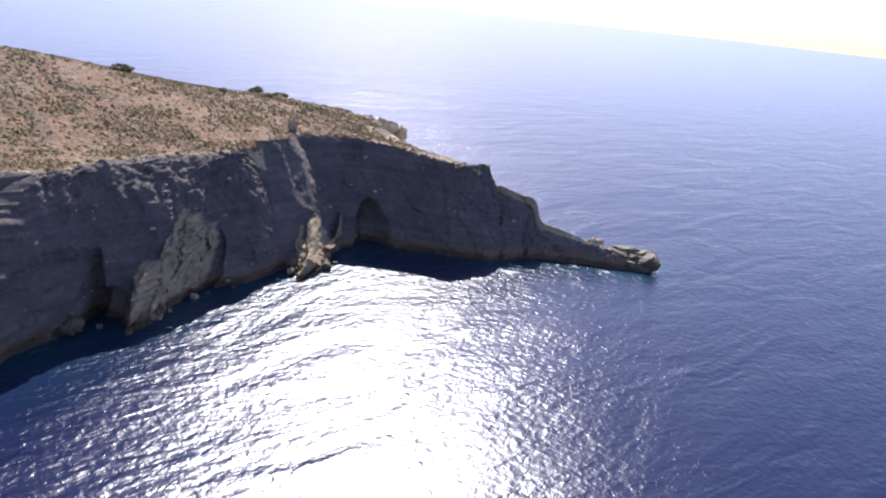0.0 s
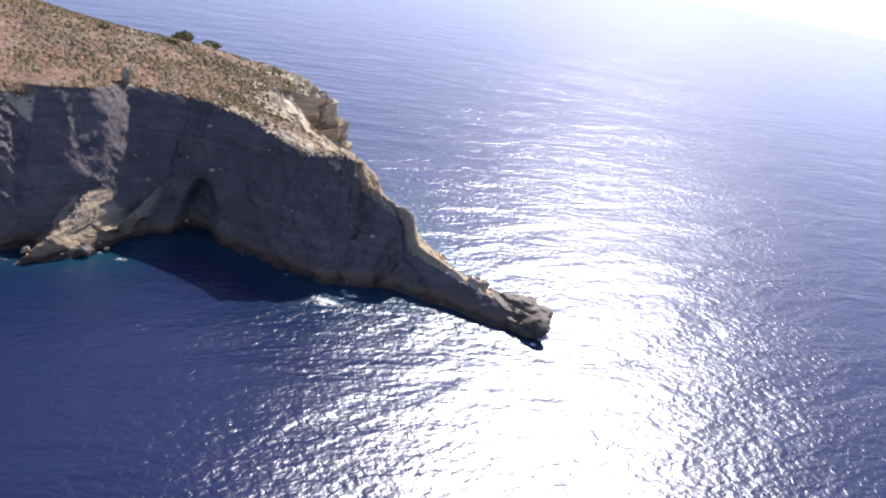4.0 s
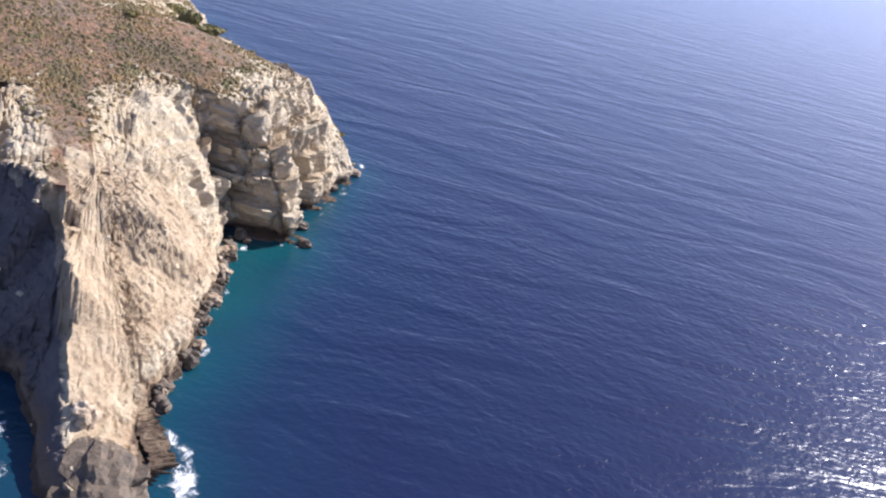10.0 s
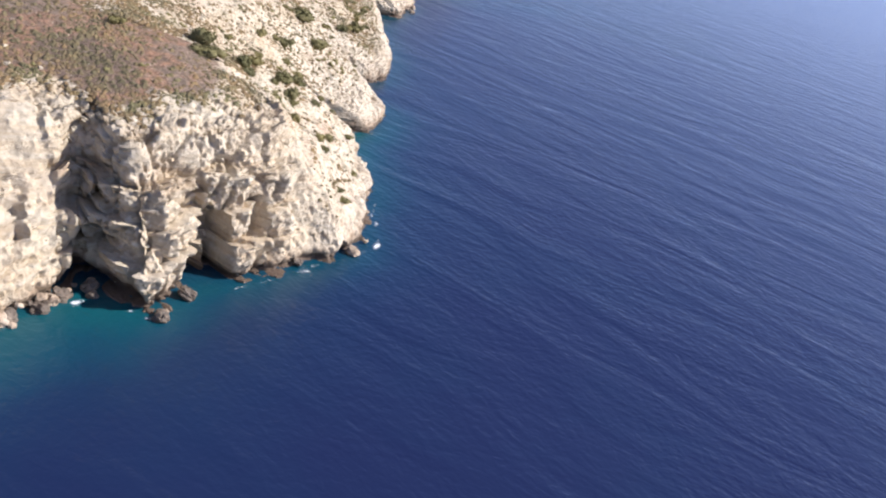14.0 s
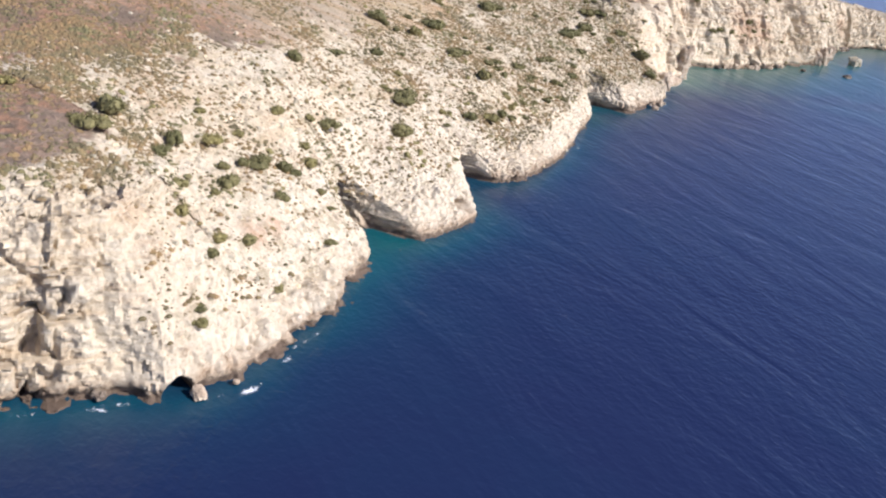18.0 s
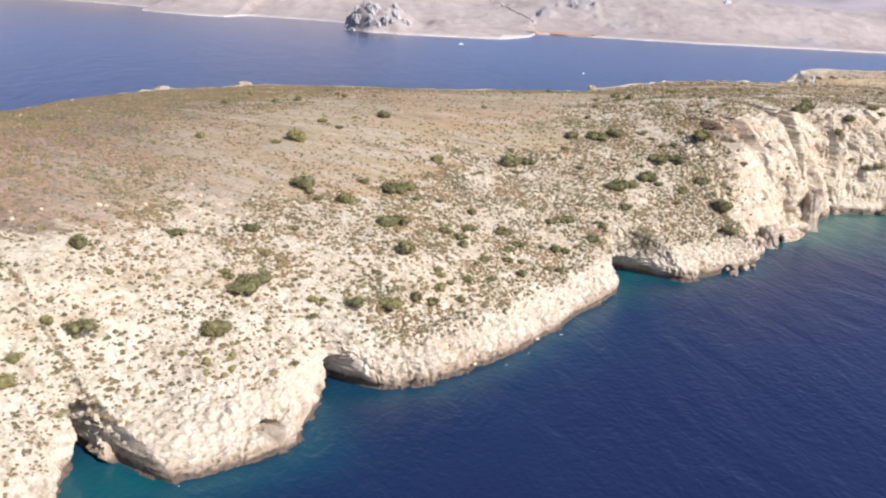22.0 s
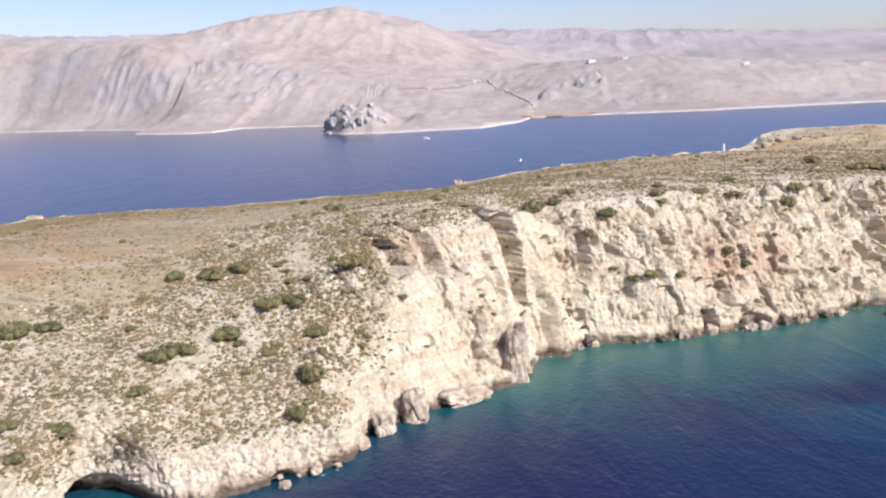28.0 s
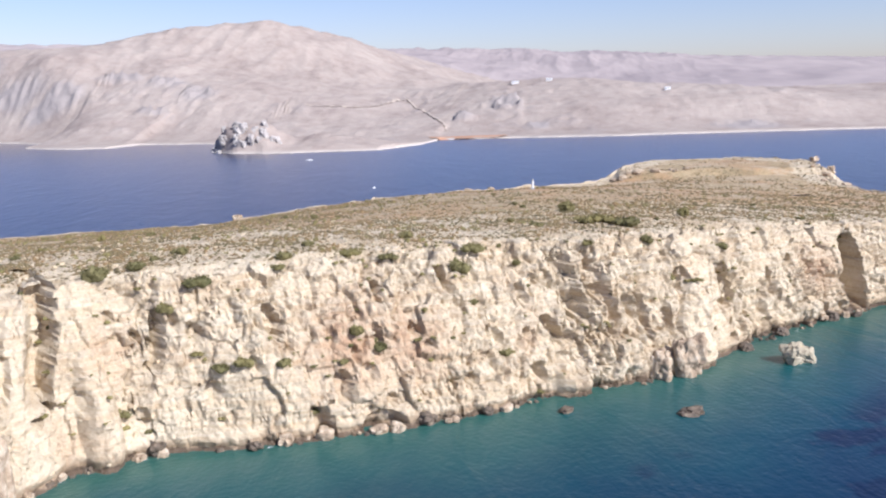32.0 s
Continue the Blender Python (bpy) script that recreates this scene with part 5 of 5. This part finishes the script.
def build_outcrops():
    """Knobs of bare rock along the island's back edge and on the bluffs at its far end."""
    rng = random.Random(77)
    rows = [(134, 318, 5), (140, 330, 3), (157, 366, 6), (166, 374, 4), (112, 262, 4), (120, 300, 3), (338, 438, 4), (352, 455, 3), (430, 548, 5), (441, 560, 4)]
    rows += [(511 + 5 * k + rng.uniform(-2, 2), 616 + 0.8 * k + rng.uniform(-3, 3), rng.uniform(3, 6) * (1 - 0.05 * k)) for k in range(11)]
    rows += [(640 + rng.uniform(-9, 9), 600 + 7 * k + rng.uniform(-3, 3), rng.uniform(2.5, 5)) for k in range(8)]
    for _ in range(30):
        x, y, r = rng.uniform(84, 165), rng.uniform(1034, 1062), rng.uniform(5, 10)
        hill = far_ground(x, y) - 0.1 * r
        ob = new("crag", rng.choice(CRAG_MESHES))
        ob.matrix_world = pose(x, y, hill, rng.uniform(-15, 15), rng.uniform(-15, 15), rng.random() * 360) @ Matrix.Diagonal((r * 0.6, r * 0.45, r * 0.7, 1))
        tagged(ob, "broken grey-white crag on the small rocky peninsula", "rock", "crags across the strait")
    for x, y, r in rows:
        p, _ = ground_at(x, y)
        ob = new("outcrop", rng.choice(BOULDER_MESHES))
        ob.matrix_world = pose(x, y, p.z + r * 0.12, rng.uniform(-10, 10), rng.uniform(-10, 10), rng.random() * 360) @ Matrix.Diagonal((r * 0.7, r * 0.5, r * 0.38, 1))
        tagged(ob, "knob of pale bare rock on the island's edge", "rock", "outcrops on the far edge")


build_outcrops()


# ---------------------------------------------------------------- foam where the swell breaks
def make_foam():
    m, n, l, p = material("sea_foam")
    p.inputs["Base Color"].default_value = (0.8, 0.82, 0.83, 1)
    p.inputs["Roughness"].default_value = 0.9
    lace = noise_tex(n, l, place_vec(n, l), 0.9, 6, 0.7, 0.8)
    cover = calc(n, l, "SUBTRACT", calc(n, l, "ADD", attribute(n, "wash").outputs["Fac"], lace.outputs[0]), 1.0)
    l.new(calc(n, l, "MULTIPLY", cover, 5.0, True), p.inputs["Alpha"])
    return m


def build_foam():
    """Lacy sheets of foam lying on the water: thick at the middle of each patch, thinning out to nothing."""
    rng = random.Random(31)
    verts, faces, wash = [], [], []

    def sheet(x, y, rx, ry, turn, strong):
        base, rings, n = len(verts), 6, 20
        verts.append((x, y, 0.06))
        wash.append(strong)
        for r in range(1, rings + 1):
            for k in range(n):
                a = k * 2 * math.pi / n
                px, py = math.cos(a) * rx * r / rings, math.sin(a) * ry * r / rings
                verts.append((x + px * math.cos(turn) - py * math.sin(turn), y + px * math.sin(turn) + py * math.cos(turn), 0.06))
                wash.append(strong * (1 - (r / rings) ** 1.6))
        for k in range(n):
            faces.append((base, base + 1 + k, base + 1 + (k + 1) % n))
            for r in range(rings - 1):
                a, b = base + 1 + r * n + k, base + 1 + r * n + (k + 1) % n
                faces.append((a, a + n, b + n, b))

    for x, y, rx, ry, turn, strong in ((106, -8, 5, 2.2, 0.9, 0.62), (111, -13, 3, 1.5, 1.2, 0.58), (108, -25, 3, 1.6, 0.4, 0.58), (101, -32, 4, 1.8, 0.6, 0.6), (95, -41, 3.5, 2.5, 1.2, 0.58),
                                       (97.5, -44, 4, 2.2, -0.9, 0.7), (103, -48.2, 8, 2.6, -0.1, 0.78), (110, -47.2, 6, 2.8, 0.6, 0.76), (103, -51, 5, 3, 0.3, 0.62), (114, -44.5, 4, 1.8, 0.9, 0.68), (107, -9, 6, 2.2, 0.9, 0.72), (109.5, -13.5, 4, 1.6, 1.2, 0.66), (106, -27, 3, 1.8, 0.4, 0.68), (100.5, -31.5, 3, 1.8, 0.5, 0.68), (115, -42, 4, 2, 0.9, 0.62), (132, -34.5, 3, 1.2, 0.3, 0.6), (147, -27.5, 3, 1.2, 0.4, 0.6),
                                       (161, -21.5, 3, 1.5, 0.3, 0.62), (196, -21.8, 3, 1.2, 0, 0.58), (214, -17, 4.5, 1.6, 0.8, 0.64), (219, -10, 3, 1.2, 0.9, 0.6), (118, 23, 3, 1.5, 1.4, 0.58), (115, 40, 3, 1.5, 1.4, 0.56), (98, 66, 3, 1.5, 1.4, 0.56)):
        sheet(x, y, rx, ry, turn, strong)
    for i in range(0, len(coast), 7):   # a thin broken line of wash along the rocks
        x, y = coast[i, :2]
        if rng.random() < (0.5 if x < 225 and y < 60 else 0.22):
            w = (inner[i] - coast[i, :2]) / np.hypot(*(inner[i] - coast[i, :2]))
            sheet(x - w[0] * 0.5, y - w[1] * 0.5, rng.uniform(1.2, 3.0), rng.uniform(0.7, 1.3), math.atan2(w[0], -w[1]), rng.uniform(0.45, 0.58))
    me = mesh_from("foam", verts, faces, make_foam())
    me.attributes.new("wash", "FLOAT", "POINT").data.foreach_set("value", wash)
    return tagged(new("surf_foam", me), "white lacy foam where the swell breaks on the rocks", "foam", kind="stuff")


build_foam()


# ---------------------------------------------------------------- marker pillar, boats, houses and track across the strait
def box(bm, lo, hi, taper=1.0):
    r = bmesh.ops.create_cube(bm, size=1.0)["verts"]
    lo, hi = Vector(lo), Vector(hi)
    for v in r:
        k = taper if v.co.z > 0 else 1.0
        v.co = Vector(((lo.x + hi.x) / 2 + v.co.x * (hi.x - lo.x) * k, (lo.y + hi.y) / 2 + v.co.y * (hi.y - lo.y) * k, (lo.z + hi.z) / 2 + v.co.z * (hi.z - lo.z)))
    return r


def build_pillar():
    p, _ = ground_at(466.5, 452)
    root = new("marker_pillar")
    root.location = (p.x, p.y, p.z - 0.2)
    bm = bmesh.new()
    box(bm, (-1.1, -1.1, 0), (1.1, 1.1, 0.7), 0.9)
    part("plinth", bm, GREY, root, "grey concrete plinth")
    bm = bmesh.new()
    bmesh.ops.create_cone(bm, cap_ends=True, segments=16, radius1=0.5, radius2=0.38, depth=3.4, matrix=Matrix.Translation((0, 0, 2.4)))
    part("shaft", bm, PAINT, root)
    bm = bmesh.new()
    bmesh.ops.create_cone(bm, cap_ends=True, segments=12, radius1=0.3, radius2=0.18, depth=0.6, matrix=Matrix.Translation((0, 0, 4.4)))
    part("lantern", bm, GREY, root)
    tagged(root, "white-painted marker pillar on the island's ridge", "pillar")


def build_boat(x, y, length, turn, label):
    root = new("boat")
    root.matrix_world = pose(x, y, 0, 0, 0, turn)
    bm = bmesh.new()
    rows = []
    for k in range(7):
        t = k / 6
        w = length * 0.17 * (1 - max(0, t - 0.45) ** 2 * 3.2)
        lift = 0.09 * length + 0.05 * length * t * t
        rows.append([bm.verts.new((length * (t - 0.5), s * w * q, z)) for s, q, z in ((-1, 1, lift), (-1, 0.75, -0.05), (1, 0.75, -0.05), (1, 1, lift))])
    for a, b in zip(rows, rows[1:]):
        for q in range(4):
            bm.faces.new((a[q], a[(q + 1) % 4], b[(q + 1) % 4], b[q]))
    bm.faces.new(rows[0])
    bm.faces.new(rows[-1][::-1])
    part("hull", bm, PAINT, root)
    bm = bmesh.new()
    box(bm, (-0.18 * length, -0.1 * length, 0.1 * length), (0.14 * length, 0.1 * length, 0.24 * length), 0.8)
    part("cabin", bm, PAINT, root)
    bm = bmesh.new()
    box(bm, (-0.2 * length, -0.12 * length, 0.24 * length), (0.16 * length, 0.12 * length, 0.26 * length))
    part("awning", bm, BLUE, root, "blue cabin roof")
    tagged(root, label, "boat", "boats in the strait")


def build_house(x, y, z, w, turn, label):
    root = new("house")
    root.matrix_world = pose(x, y, z, 0, 0, turn)
    bm = bmesh.new()
    box(bm, (-w / 2, -w * 0.35, -3), (w / 2, w * 0.35, 4.2))
    part("wall", bm, PAINT, root)
    bm = bmesh.new()
    box(bm, (-w / 2 - 0.3, -w * 0.35 - 0.3, 4.2), (w / 2 + 0.3, w * 0.35 + 0.3, 4.6))
    part("roof", bm, PAINT, root)
    for k in (-0.28, 0.22):
        bm = bmesh.new()
        box(bm, (w * k - 0.6, -w * 0.35 - 0.06, 1.0), (w * k + 0.6, -w * 0.35 + 0.02, 2.4))
        part("window", bm, BLUE, root)
    tagged(root, label, "house", "houses on the far hills")


def far_ribbon(name, pts, width, mat, label, category):
    verts, faces = [], []
    fine = []
    for a, b in zip(pts, pts[1:]):
        n = max(2, int(math.dist(a, b) / 6))
        fine += [(a[0] + (b[0] - a[0]) * k / n, a[1] + (b[1] - a[1]) * k / n) for k in range(n)]
    for k, (x, y) in enumerate(fine[:-1]):
        t = Vector((fine[k + 1][0] - x, fine[k + 1][1] - y)).normalized()
        for s in (-1, 1):
            px, py = x - t.y * s * width / 2, y + t.x * s * width / 2
            verts.append((px, py, far_ground(px, py) + 1.2))
        if k:
            faces.append((2 * k - 2, 2 * k - 1, 2 * k + 1, 2 * k))
    return tagged(new(name, mesh_from(name, verts, faces, mat, False)), label, category, kind="structure")


build_pillar()
build_boat(238, 915, 6.5, 15, "small white motorboat out in the strait")
build_boat(353, 664, 4.2, 70, "small white dinghy off the island's back shore")
for x, y, w, turn, label in ((416, 1579, 12, 5, "low white house on a far hill"), (473, 1584, 9, -8, "small white house beside a larger one"),
                             (656, 1487, 9, 4, "white house alone on the far ridge")):
    build_house(x, y, far_ground(x, y), w, turn, label)
far_ribbon("road_track", [(332, 1290), (322, 1330), (300, 1380), (283, 1436), (262, 1480), (237, 1538), (222, 1515), (211, 1493), (190, 1455), (168, 1428), (120, 1412), (80, 1400)], 3.5, TRACK, "pale dirt track winding up the far hillside", "track")
far_ribbon("ground_red_beach", [(318, 1213), (350, 1226), (392, 1236), (430, 1244)], 16, REDSOIL, "reddish earth bank behind a small far beach", "beach")
